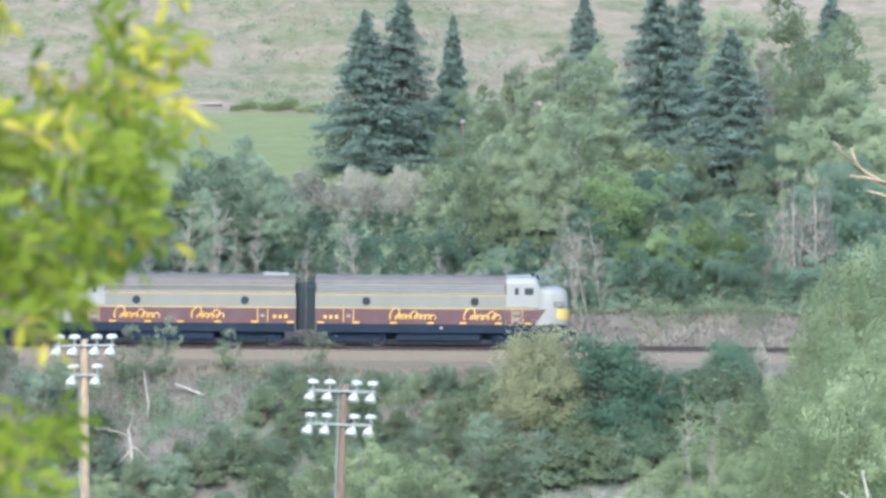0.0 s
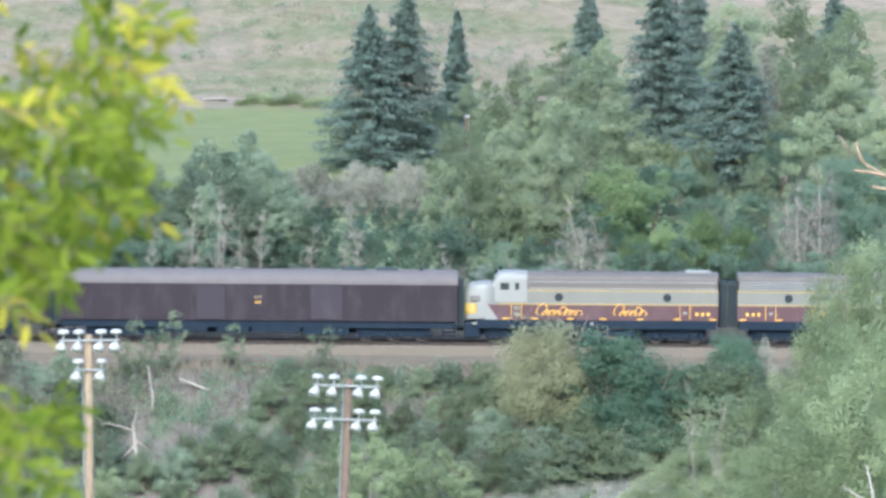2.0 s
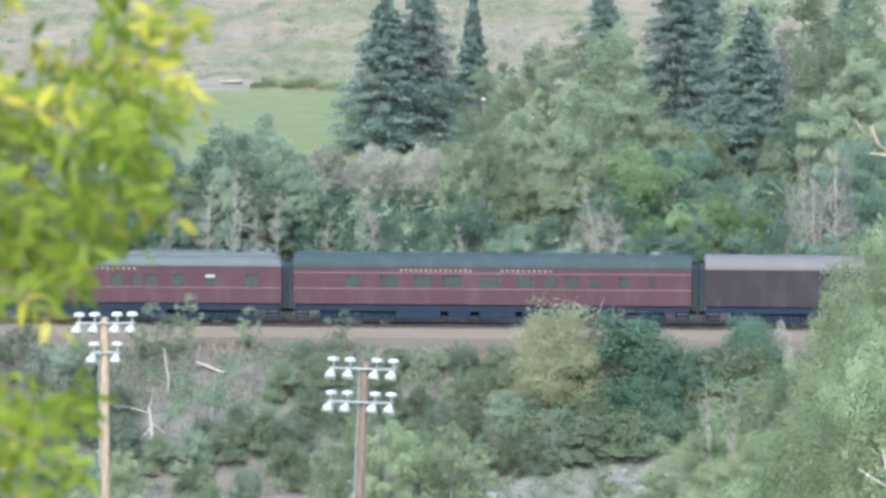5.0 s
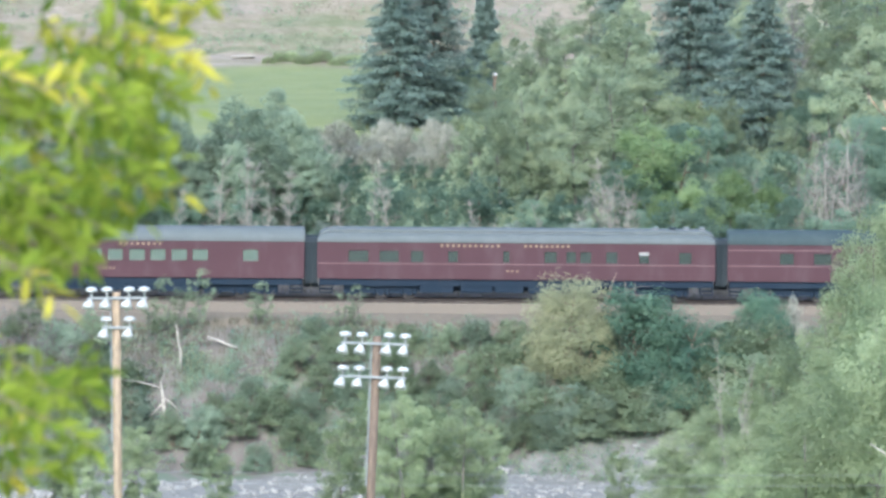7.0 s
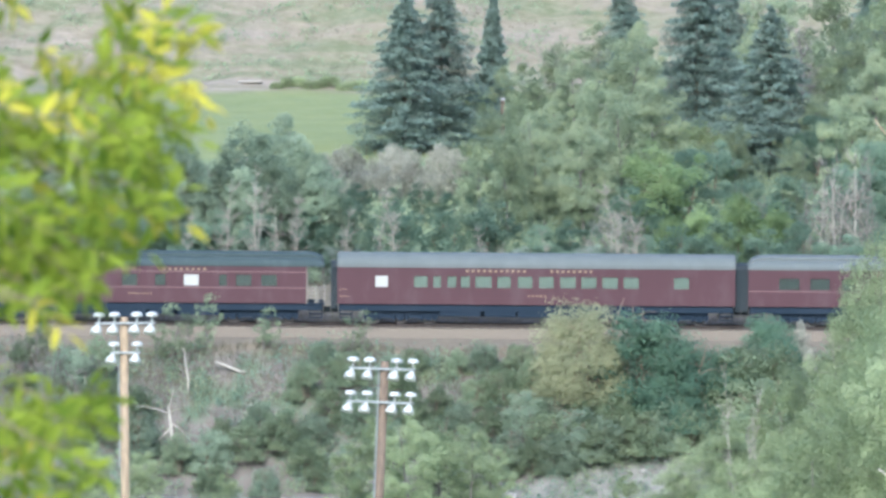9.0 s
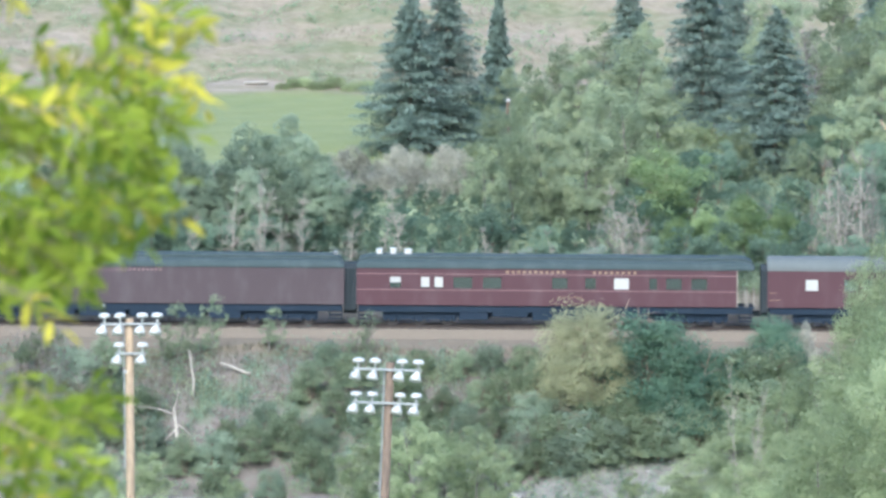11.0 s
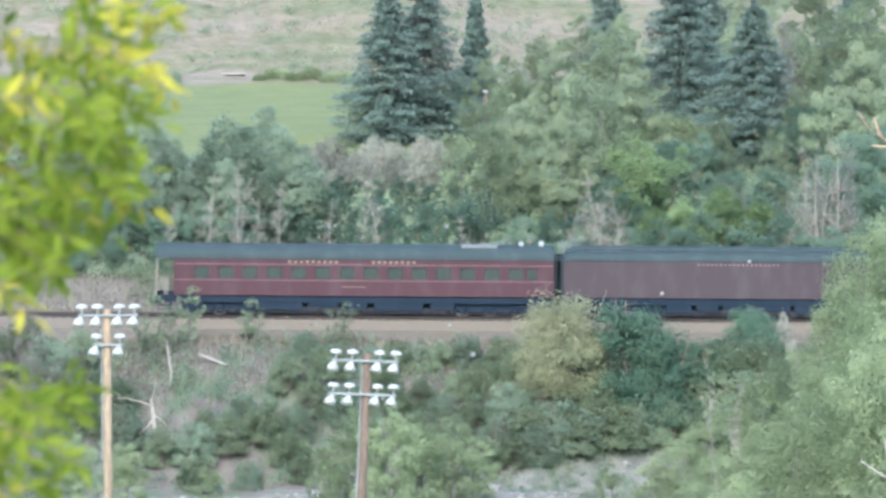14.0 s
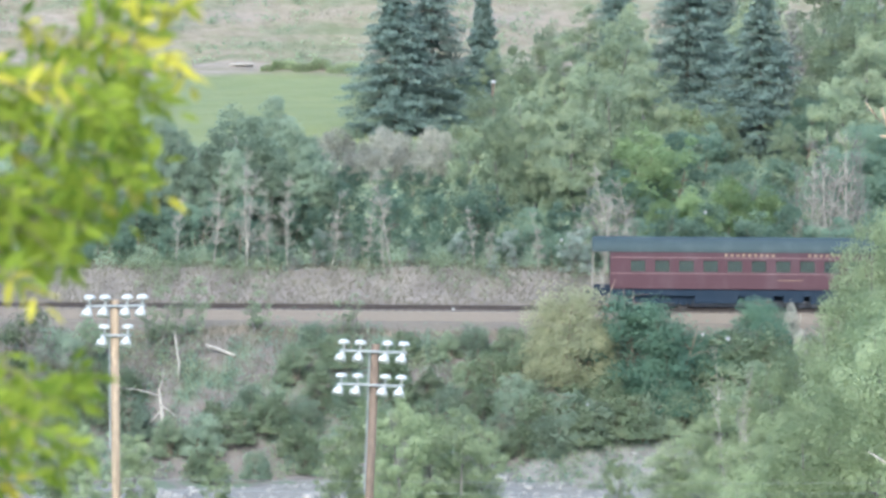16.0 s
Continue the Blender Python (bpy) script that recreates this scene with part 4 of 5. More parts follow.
def locomotive(centre, facing):
    """A streamlined cab unit; facing +1: nose ahead, -1: nose behind."""
    loco = thing("locomotive", "streamlined cream and maroon diesel locomotive with a rounded nose", "locomotive", "locomotives of the train")
    L = 8.15
    z0 = 1.52
    # bands of the flank, from below: maroon, pale grey, grille
    s = Shape()
    s.box(-L, 5.3, -HALF, HALF, z0, 2.53)
    part("lower_side", s, LOCO_MAROON, loco, "maroon lower flank")
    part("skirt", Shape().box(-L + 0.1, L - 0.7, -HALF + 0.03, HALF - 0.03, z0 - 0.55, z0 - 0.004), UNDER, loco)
    part("upper_side", Shape().box(-L, 4.195, -HALF, HALF, 2.56, 3.42), LOCO_CREAM, loco, "pale grey flank band")
    trim = Shape()
    for z in (2.545, 3.435):
        trim.box(-L, 4.19 if z > 3 else 6.0, -HALF - 0.012, HALF + 0.012, z - 0.026, z + 0.026)
    part("stripe", trim, NOSE_YELLOW, loco, "thin yellow stripe")
    g = Shape().prism([(-HALF + 0.02, 3.45), (-HALF + 0.06, 4.12), (HALF - 0.06, 4.12), (HALF - 0.02, 3.45)], -L + 0.05, 4.2)
    part("grille_panel", g, LOUVRE_GAP if facing > 0 else LOCO_GREY, loco)
    sl = Shape()
    for k in range(4 if facing > 0 else 2):
        z = 3.53 + (0.155 if facing > 0 else 0.42) * k
        for o in (-1, 1):
            y = sorted((o * (HALF + 0.015), o * (HALF - 0.06)))
            sl.box(-L + 0.1, 4.1, y[0], y[1], z, z + (0.085 if facing > 0 else 0.07))
    part("louvres", sl, GRILLE, loco, "silver horizontal louvres")
    roof = arch(4.124, 4.56, HALF - 0.04, 12, 2.6)
    part("roof", Shape().prism(roof, -L, 4.2), LOCO_GREY, loco, "grey-brown rounded roof")
    for x in (-6.3, -1.6, -0.2, 1.2, 2.6):
        part("roof_fan", Shape().lathe([(0.5, 4.4), (0.5, 4.6), (0.42, 4.63), (0.1, 4.63)], (x, 0, 0), 16), LOCO_GREY, loco)
    if facing < 0:
        part("roof_hatch", Shape().soft(-7.7, -6.0, -0.5, 0.5, 4.5, 4.68, 0.06), LOCO_WHITE, loco, "white cover on the roof")
    # cab and nose as rounded sections, widest at the cab
    def ring(x, half, low, high, r):
        pts = []
        for sx, top in ((-1, False), (-1, True), (1, True), (1, False)):
            for i in range(5):
                w = math.pi / 2 * i / 4
                if not top and sx < 0:
                    pts.append((x, -half + 0.12 * (1 - math.sin(w)), low + 0.12 * (1 - math.cos(w)))[:3])
                elif top and sx < 0:
                    pts.append((x, -half + r * (1 - math.cos(w)), high - r * (1 - math.sin(w))))
                elif top:
                    pts.append((x, half - r * (1 - math.sin(w)), high - r * (1 - math.cos(w))))
                else:
                    pts.append((x, half - 0.12 * (1 - math.cos(w)), low + 0.12 * (1 - math.sin(w))))
        return pts

    def loft(rings):
        k = len(rings[0])
        sh = Shape()
        f = [(i * k + j, i * k + (j + 1) % k, (i + 1) * k + (j + 1) % k, (i + 1) * k + j) for i in range(len(rings) - 1) for j in range(k)]
        f += [tuple(range(k - 1, -1, -1)), tuple(range((len(rings) - 1) * k, len(rings) * k))]
        return sh.add([p for q in rings for p in q], f)

    cab = loft([ring(4.2, HALF, 2.56, 4.56, 0.4), ring(5.9, HALF, 2.56, 4.58, 0.42), ring(6.12, HALF - 0.02, 2.56, 4.5, 0.42), ring(6.42, HALF - 0.06, 2.56, 3.98, 0.35)])
    part("cab", cab, LOCO_WHITE, loco, "pale grey driver's cab coloured sunlit white")
    nose = loft([ring(6.3, HALF - 0.04, z0, 3.9, 0.35), ring(7.2, HALF - 0.1, z0, 3.86, 0.42), ring(7.8, HALF - 0.24, z0 - 0.05, 3.78, 0.5), ring(8.06, HALF - 0.48, z0 - 0.1, 3.6, 0.5), ring(8.2, HALF - 0.75, z0 - 0.15, 3.25, 0.5)])
    part("nose", nose, LOCO_WHITE, loco, "rounded pale grey nose coloured sunlit white", True)
    # slanting maroon end under the cab
    v = [(5.28, y, z) for y in (-HALF - 0.003, HALF + 0.003) for z in (z0, 2.53)] + [(x, y, z) for y in (-HALF - 0.003, HALF + 0.003) for x, z in ((6.05, z0), (6.75, 2.53))]
    part("side_tip", Shape().add(v, [(0, 1, 5, 4), (2, 6, 7, 3), (0, 4, 6, 2), (1, 3, 7, 5), (4, 5, 7, 6), (0, 2, 3, 1)]), LOCO_MAROON, loco)
    part("lower_cab", Shape().prism([(-HALF + 0.03, z0), (-HALF + 0.03, 2.58), (HALF - 0.03, 2.58), (HALF - 0.03, z0)], 5.3, 6.9), LOCO_WHITE, loco)
    part("nose_panel", loft([ring(7.45, HALF - 0.13, 1.86, 2.6, 0.1), ring(7.82, HALF - 0.22, 1.82, 2.64, 0.2), ring(8.09, HALF - 0.45, 1.8, 2.6, 0.2), ring(8.24, HALF - 0.72, 1.8, 2.45, 0.2)]), NOSE_YELLOW, loco, "yellow panel on the nose", True)
    for o in (-1, 1):
        q = sorted((o * (HALF + 0.006), o * (HALF - 0.05)))
        part("cab_window", Shape().soft(5.35, 5.95, q[0], q[1], 3.45, 3.92, 0.02), LOCO_GLASS, loco, "dark cab side window")
        part("cab_window", Shape().soft(4.72, 5.0, q[0], q[1], 3.45, 3.92, 0.02), LOCO_GLASS, loco, "dark cab door window")
        board = part("number_board", Shape().soft(7.22, 7.86, min(o * 1.22, o * 1.43), max(o * 1.22, o * 1.43), 2.68, 3.04, 0.03), LOCO_GREY, loco, "grey-framed number board on the nose")
        part("board_face", Shape().soft(7.3, 7.78, min(o * 1.434, o * 1.45), max(o * 1.434, o * 1.45), 2.76, 2.96, 0.006), LOCO_CREAM, board, "pale face")
        part("nose_step", Shape().soft(7.25, 7.75, min(o * 1.2, o * 1.38), max(o * 1.2, o * 1.38), 1.18, 1.32, 0.03), LOCO_WHITE, loco, "white step under the nose")
        part("windshield", Shape().add([(6.17, o * 0.1, 4.36), (6.17, o * 1.05, 4.3), (6.46, o * 1.15, 4.0), (6.46, o * 0.1, 4.02)], [(0, 1, 2, 3)]), LOCO_GLASS, loco)
        for x in (-4.85, 2.15):
            part("porthole", Shape().lathe([(0.27, -0.012), (0.27, 0.012), (0.22, 0.014), (0.02, 0.014)] if o > 0 else [(0.02, -0.014), (0.22, -0.014), (0.27, -0.012), (0.27, 0.012)], (x, o * (HALF + 0.008), 3.0), 18, "y"), RUBBER, loco, "round porthole window")
        part("door_window", Shape().soft(4.65, 5.1, q[0], q[1], 1.75, 2.05, 0.02).soft(4.65, 5.1, q[0], q[1], 2.15, 2.42, 0.02), LOCO_CREAM, loco, "pale panels of the cab door")
        part("handrail", Shape().box(4.55, 4.59, q[0], q[1] + 0.03 * o, 1.6, 2.5).box(5.2, 5.24, q[0], q[1] + 0.03 * o, 1.6, 2.5), GOLD, loco)
        for x in (-7.8, -5.5, -3.1, -0.7, 1.4, 3.7, 5.6):
            part("step_plate", Shape().soft(x - 0.22, x + 0.22, min(o * 1.53, o * 1.6), max(o * 1.53, o * 1.6), 1.56, 1.66, 0.02), GOLD, loco, "small yellow step")
        part("lifting_lug", Shape().soft(-0.1, 0.1, min(o * 1.53, o * 1.58), max(o * 1.53, o * 1.58), 1.2, 1.38, 0.03), LOCO_WHITE, loco)
        part("side_door", Shape().box(-6.35, -6.31, q[0], q[1], 1.6, 2.5).box(-5.7, -5.66, q[0], q[1], 1.6, 2.5), GOLD, loco)
        part("plate", Shape().soft(-6.12, -5.88, min(o * 1.524, o * 1.54), max(o * 1.524, o * 1.54), 1.95, 2.1, 0.005), LOCO_WHITE, loco)
    part("roof_horn", Shape().lathe([(0.05, 0), (0.12, 0.3)], (5.9, -0.5, 4.5), 8).soft(6.05, 6.3, -0.25, 0.25, 4.42, 4.6, 0.04), RUBBER, loco)
    part("headlight", Shape().lathe([(0.2, 0), (0.2, 0.1)], (7.95, 0, 3.3), 12), LOCO_GLASS, loco)
    spans = ((-3.25, -0.45, 1), (1.55, 3.7, 1)) if facing > 0 else ((0.75, 3.5, 1), (-3.4, -1.5, 1))
    for x0, x1, _ in spans:
        script(loco, x0, x1, 2.12, 0.56, GOLD, 0.25 * facing)
    letters(loco, -7.6, -6.5, 1.98, 0.24, GOLD, "number")
    part("centre_sill", Shape().box(-7.4, 7.2, -0.5, 0.5, 0.45, 1.0), UNDER, loco)
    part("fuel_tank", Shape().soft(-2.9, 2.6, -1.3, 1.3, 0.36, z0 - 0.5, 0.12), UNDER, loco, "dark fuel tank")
    part("pilot", Shape().soft(7.2, 8.25, -1.2, 1.2, 0.3, z0 - 0.2, 0.1).box(8.2, 8.7, -0.12, 0.12, 0.7, 0.98), UNDER, loco)
    part("diaphragm", Shape().prism([(-0.8, 1.05), (-0.8, 3.8), (-0.6, 4.05), (0.6, 4.05), (0.8, 3.8), (0.8, 1.05)], -L - 0.58, -L - 0.004), RUBBER, loco, "black gangway between the locomotives")
    for x in (-5.4, 5.1):
        bogie(loco, x, 2)
    return loco


TRAIN = []


def add(car, centre, turned=False):
    TRAIN.append((car, centre, turned))


add(locomotive(-8.15, 1), -8.15)
add(locomotive(-25.7, -1), -25.7, True)
add(coach("dark purple-black windowless baggage car with grey roof", -47.25, body=BLACKISH, roof=ROOF_PALE, signs=((-0.25, 0.3, 2.9, 0.25, PALE_GOLD), (-0.2, 0.2, 2.55, 0.2, GOLD)),
          doors=((-4.0, -2.2), (3.4, 5.4)), units=((5.4, 6.9, 0, 0.14, 0, ROOF_GREEN), (7.6, 9.0, 0, 0.14, 0, ROOF_GREEN), (10.4, 10.6, 0, 0.12, 0, RUBBER))), -47.25)
LO, HI = 2.42, 3.24
add(coach("maroon heavyweight passenger car with dark green-grey roof", -73.85, roof=ROOF_GREEN, windows=row_windows([(1005, 1040), (845, 900), (690, 745), (560, 640), (440, 520), (300, 400), (110, 215), (-90, 20), (-240, -140), (-420, -320), (-600, -520)], LO, HI, 290, 3.0, 230),
          lines=((2.36, PINK_LINE), (3.38, PINK_LINE)), signs=((-6, -1.2, 3.56, 0.16, PALE_GOLD), (0.5, 4, 3.56, 0.16, PALE_GOLD)), units=((-0.7, 0.3, 0, 0.16, 0, ROOF_GREEN), (8.0, 8.6, 0, 0.16, 0, ROOF_GREEN), (11.2, 12.0, 0, 0.16, 0, ROOF_GREEN), (10.2, 10.8, 0, 0.1, 0, SILVER))), -73.85)
add(coach("maroon passenger car with raised grey clerestory roof", -100.35, style="clerestory", windows=row_windows([(157, 235), (270, 345), (385, 435), (520, 560), (720, 748), (870, 920), (950, 990), (1000, 1045), (1095, 1140), (1215, 1255, 0.25), (1360, 1410)], LO, HI, 914, 2.06, 540),
          lines=((2.35, PINK_LINE),), signs=((-4.9, -0.9, 3.55, 0.17, PALE_GOLD), (0.5, 3.6, 3.55, 0.17, PALE_GOLD), (-0.65, 0.3, 1.92, 0.12, PALE_GOLD)), units=((8.8, 9.2, 0, 0.1, 0, SILVER), (9.9, 10.3, 0, 0.12, 0, RUBBER), (10.8, 11.2, 0, 0.12, 0, SILVER), (11.8, 12.2, 0, 0.13, 0, SILVER))), -100.35)
add(coach("maroon coach with a long row of windows", -126.9, roof=ROOF_GREY, pane=GLASS_PALE, windows=row_windows([(212, 262, 1.0), (350, 403), (418, 450), (468, 505), (515, 553), (567, 630), (645, 698), (718, 775), (793, 850), (868, 928), (943, 1002), (1018, 1078), (1093, 1152), (1272, 1330)], LO, HI, 951, 2.01, 560),
          signs=((-4.55, -0.5, 3.55, 0.17, PALE_GOLD), (0.9, 3.8, 3.55, 0.17, PALE_GOLD), (-0.55, 0.75, 1.95, 0.12, PALE_GOLD), (-12.7, -12.2, 2.3, 0.08, PALE_GOLD), (-12.7, -12.0, 1.85, 0.08, PALE_GOLD))), -126.9)
add(coach("maroon passenger car with dark clerestory roof and open platform", -153.45, style="clerestory", roof=ROOF_GREEN, porch=1, windows=row_windows([(230, 273, 0.5), (340, 375, 0.9), (388, 423, 0.9), (455, 527), (560, 630), (805, 865), (923, 965), (1025, 1083, 1.0), (1150, 1182), (1210, 1270), (1300, 1360)], LO, HI, 1168, 2.01, 760),
          lines=((2.35, PINK_LINE), (3.38, PINK_LINE)), signs=((-3.2, 0.8, 3.55, 0.17, PALE_GOLD), (2.4, 5.4, 3.55, 0.17, PALE_GOLD), (0.2, 1.8, 1.95, 0.1, PALE_GOLD)), units=((-11.6, -11.2, 0, 0.26, 0, LAMP_WHITE), (-10.7, -10.3, 0, 0.34, 0, LAMP_WHITE), (-9.8, -9.3, 0, 0.26, 0, LAMP_WHITE), (-8.0, -7.9, 0, 0.3, 0, SILVER))), -153.45)
add(coach("dull maroon windowless baggage car with dark roof", -179.95, body=MAROON_DULL, roof=ROOF_GREEN, style="clerestory", signs=((-4.2, 1.2, 3.55, 0.14, PINK_LINE),), doors=(), units=((12.1, 12.4, 0, 0.1, 0, SILVER),)), -179.95)
add(coach("maroon observation car with open rear platform and dull railing", -206.3, roof=ROOF_GREEN, porch=-1, windows=row_windows([(180 + 88 * i, 180 + 88 * i + 58) for i in range(14)] + [(1390, 1430)], LO, HI, 832, 2.06, 460),
          lines=((2.35, PINK_LINE), (3.38, PINK_LINE)), signs=((-4.3, -0.9, 3.56, 0.17, PALE_GOLD), (1.1, 4.1, 3.56, 0.17, PALE_GOLD), (-0.8, 0.8, 1.95, 0.1, PALE_GOLD)), units=((6.85, 9.2, 0, 0.08, -0.5, SILVER), (10.6, 10.9, 0, 0.22, 0, LAMP_WHITE), (11.9, 12.2, 0, 0.26, 0, LAMP_WHITE))), -206.3)


# ---- floodlight masts ----
def mast(name, label, x, y, z_top, wood, arms, lean=0.0, radius=0.17):
    """A wooden pole with crossarms; each lamp has a domed cover above its arm and a flared reflector below."""
    g = float(ground_z(x, y))
    h = z_top - g
    m = thing(name, label, "floodlight mast", "floodlight masts", pose(x, y, g, 0, lean, 0))
    part("pole", Shape().tube([(0, 0, -0.5), (0.03, 0, h * 0.4), (-0.02, 0, h * 0.75), (0, 0, h)], [radius * 1.35, radius * 1.2, radius * 1.05, radius], 14), wood, m, smooth=True)
    for dz, xs in arms:
        part("crossarm", Shape().soft(min(xs) - 0.15, max(xs) + 0.15, -radius - 0.1, -radius - 0.01, h + dz - 0.045, h + dz + 0.045, 0.012), GALVANISED, m, "grey steel crossarm")
        for i, a in enumerate(xs):
            lamp = part("floodlight", Shape().lathe([(0.21, 0), (0.24, 0.05), (0.21, 0.14), (0.12, 0.18), (0.03, 0.19)], (a + 0.02, -radius - 0.06, h + dz + 0.26), 16).lathe([(0.05, 0), (0.05, 0.2)], (a + 0.02, -radius - 0.06, h + dz + 0.06), 8), LAMP_WHITE, m, "white domed ballast cover", True)
            t = -0.11 if i % 2 else -0.16
            part("reflector", Shape().tube([(a, -radius - 0.06, h + dz - 0.06), (a + t * 0.2, -radius - 0.09, h + dz - 0.14), (a + t * 0.5, -radius - 0.15, h + dz - 0.25), (a + t * 0.7, -radius - 0.2, h + dz - 0.41)], [0.07, 0.13, 0.21, 0.25], 16), LAMP_WHITE, lamp, "white flared reflector", True)
    part("conduit", Shape().tube([(-radius - 0.06, -0.1, h - 6), (-radius - 0.06, -0.1, h - 0.3)], [0.03, 0.03], 6), GALVANISED, m)
    return m


mast("floodlight_mast", "weathered brown wooden pole with eight white floodlights", -3.6, -270, 21.62, POLE_BROWN, ((-0.28, (-1.28, -0.62, 0.45, 1.1)), (-1.62, (-1.33, -0.68, 0.42, 1.06))), 1.8)
mast("floodlight_mast", "tan wooden pole with six white floodlights", -12.55, -270, 23.3, POLE_TAN, ((-0.22, (-1.0, -0.38, 0.5, 1.1)), (-1.4, (-0.42, 0.5))), -0.9)


def wire_line():
    """Two slack wires over the flat, carried by plain poles beyond the view."""
    y, poles = -200.0, (-62.0, 62.0)
    for x in poles:
        g = float(ground_z(x, y))
        p = thing("wire_pole", "plain brown wooden pole carrying two wires", "utility pole", "wire poles", pose(x, y, g))
        part("shaft", Shape().tube([(0, 0, -0.4), (0, 0, 10.3 - g)], [0.17, 0.13], 10), POLE_BROWN, p)
        part("crossarm", Shape().soft(-0.06, 0.06, -0.7, 0.7, 9.85 - g, 9.97 - g, 0.015), POLE_BROWN, p)
    for o, drop in ((-0.6, 1.5), (0.6, 1.1)):
        pts = [(x, y + o, 9.99 - drop * (1 - (x / 62) ** 2)) for x in np.linspace(-62, 62, 25)]
        tagged(new("wire", Shape().tube(pts, [0.008] * 25, 4).mesh("wire", GALVANISED)), "thin grey wire hung between two poles", "wire", "wires over the flat")


wire_line()


# ---- low growth, stones and dead wood ----
def scatter(name, label, category, mat, rng, x, y, each, spread, leaf, width, rise):
    """Loose low growth over many points of the ground, as one object."""
    k = len(x)
    cx, cy = np.repeat(x, each), np.repeat(y, each)
    size = np.repeat(rng.uniform(0.5, 1.3, k), each)
    off = rng.normal(size=(k * each, 3)) * spread * size[:, None]
    px, py = cx + off[:, 0], cy + off[:, 1]
    pz = ground_z(px, py) + np.abs(off[:, 2]) * rise + 0.03
    me = quads(name, leaves(rng, np.stack([px, py, pz], 1), leaf, width, np.array([0, -0.5, 0.6])), mat)
    tagged(new(name, me), label, category, kind="stuff")


def blades(name, label, mat, rng, x, y, tall):
    """Upright grass blades."""
    k = len(x)
    base = np.stack([x, y, ground_z(x, y) - 0.02], 1)
    lean = rng.normal(size=(k, 3)) * 0.28
    lean[:, 2] = 1
    tip = base + lean * (tall * rng.uniform(0.5, 1.3, (k, 1)))
    w = rng.normal(size=(k, 3)) * np.array([1, 1, 0])
    w = w / np.linalg.norm(w, axis=1, keepdims=True) * 0.022
    mid = (base + tip) / 2
    tagged(new(name, quads(name, np.stack([base, mid + w, tip, mid - w], 1), mat)), label, "grass", kind="stuff")


def low_growth():
    rng = np.random.default_rng(77)
    n = 2600
    x, y = rng.uniform(-34, 30, n), rng.uniform(-23, -8.6, n)
    keep = np.sin(x * 0.7 + 1) + np.sin(y * 0.9 + x * 0.4) + rng.normal(size=n) * 0.6 > (np.where(x < -6, 0.75, -0.2))
    scatter("bank_weeds", "low green weeds and scrub on the railway bank", "weeds", WEEDS, rng, x[keep], y[keep], 20, 0.34, 0.2, 0.1, 1.1)
    x, y = rng.uniform(-34, 30, 1500), rng.uniform(-23, -8.6, 1500)
    scatter("dark_scrub", "dark green scrub patches on the railway bank", "scrub", LEAF_DARK, rng, x[:650], y[:650], 22, 0.42, 0.2, 0.11, 1.3)
    x, y = rng.uniform(-34, 32, 900), rng.uniform(8.5, 13, 900)
    scatter("rear_scrub", "low brush at the foot of the trees", "scrub", LEAF_ASPEN, rng, x, y, 20, 0.4, 0.2, 0.1, 1.4)
    x, y = rng.uniform(-34, 32, 1500), rng.uniform(12, 50, 1500)
    keep = (x > -1) | (y < 34)
    scatter("slope_scrub", "mixed brush under the trees of the slope", "scrub", WEEDS, rng, x[keep], y[keep], 18, 0.6, 0.24, 0.14, 1.6)
    x, y = rng.uniform(-34, 32, 24000), rng.uniform(4.4, 9.5, 24000)
    blades("rear_dry_grass", "dry brown grass along the track", DRY_GRASS, rng, x, y, 0.3)
    x, y = rng.uniform(-34, 32, 1100), 9.2 - np.abs(rng.normal(size=1100)) * 1.7
    keep = (np.sin(x * 0.9) + np.sin(x * 0.37 + 1.1) + rng.normal(size=1100) * 0.5 > 0.1) & (y > 5)
    scatter("verge_brush", "dull green brush on the verge behind the rails", "scrub", LEAF_PALE, rng, x[keep], y[keep], 22, 0.3, 0.14, 0.08, 1.5)
    x, y = rng.uniform(-34, 30, 16000), -8.2 - np.abs(rng.normal(size=16000)) * 5
    blades("bank_dry_grass", "dry grey-brown grass on the bank", DRY_GRASS, rng, x, np.maximum(y, -22.5), 0.5)
    x, y = rng.uniform(-36, 12, 9000), rng.uniform(110, 140, 9000)
    keep = np.sin(x * 0.5) + np.sin(y * 0.8 + x * 0.23) + rng.normal(size=9000) * 0.5 > 1.0
    blades("hill_dry_grass", "bleached grass tufts on the dry hillside", DRY_GRASS, rng, x[keep], y[keep], 0.26)
    x, y = rng.uniform(-36, 10, 260), rng.uniform(111, 138, 260)
    scatter("hill_brush", "scattered green brush on the dry hillside", "scrub", WEEDS, rng, x, y, 16, 0.45, 0.26, 0.14, 0.6)


low_growth()


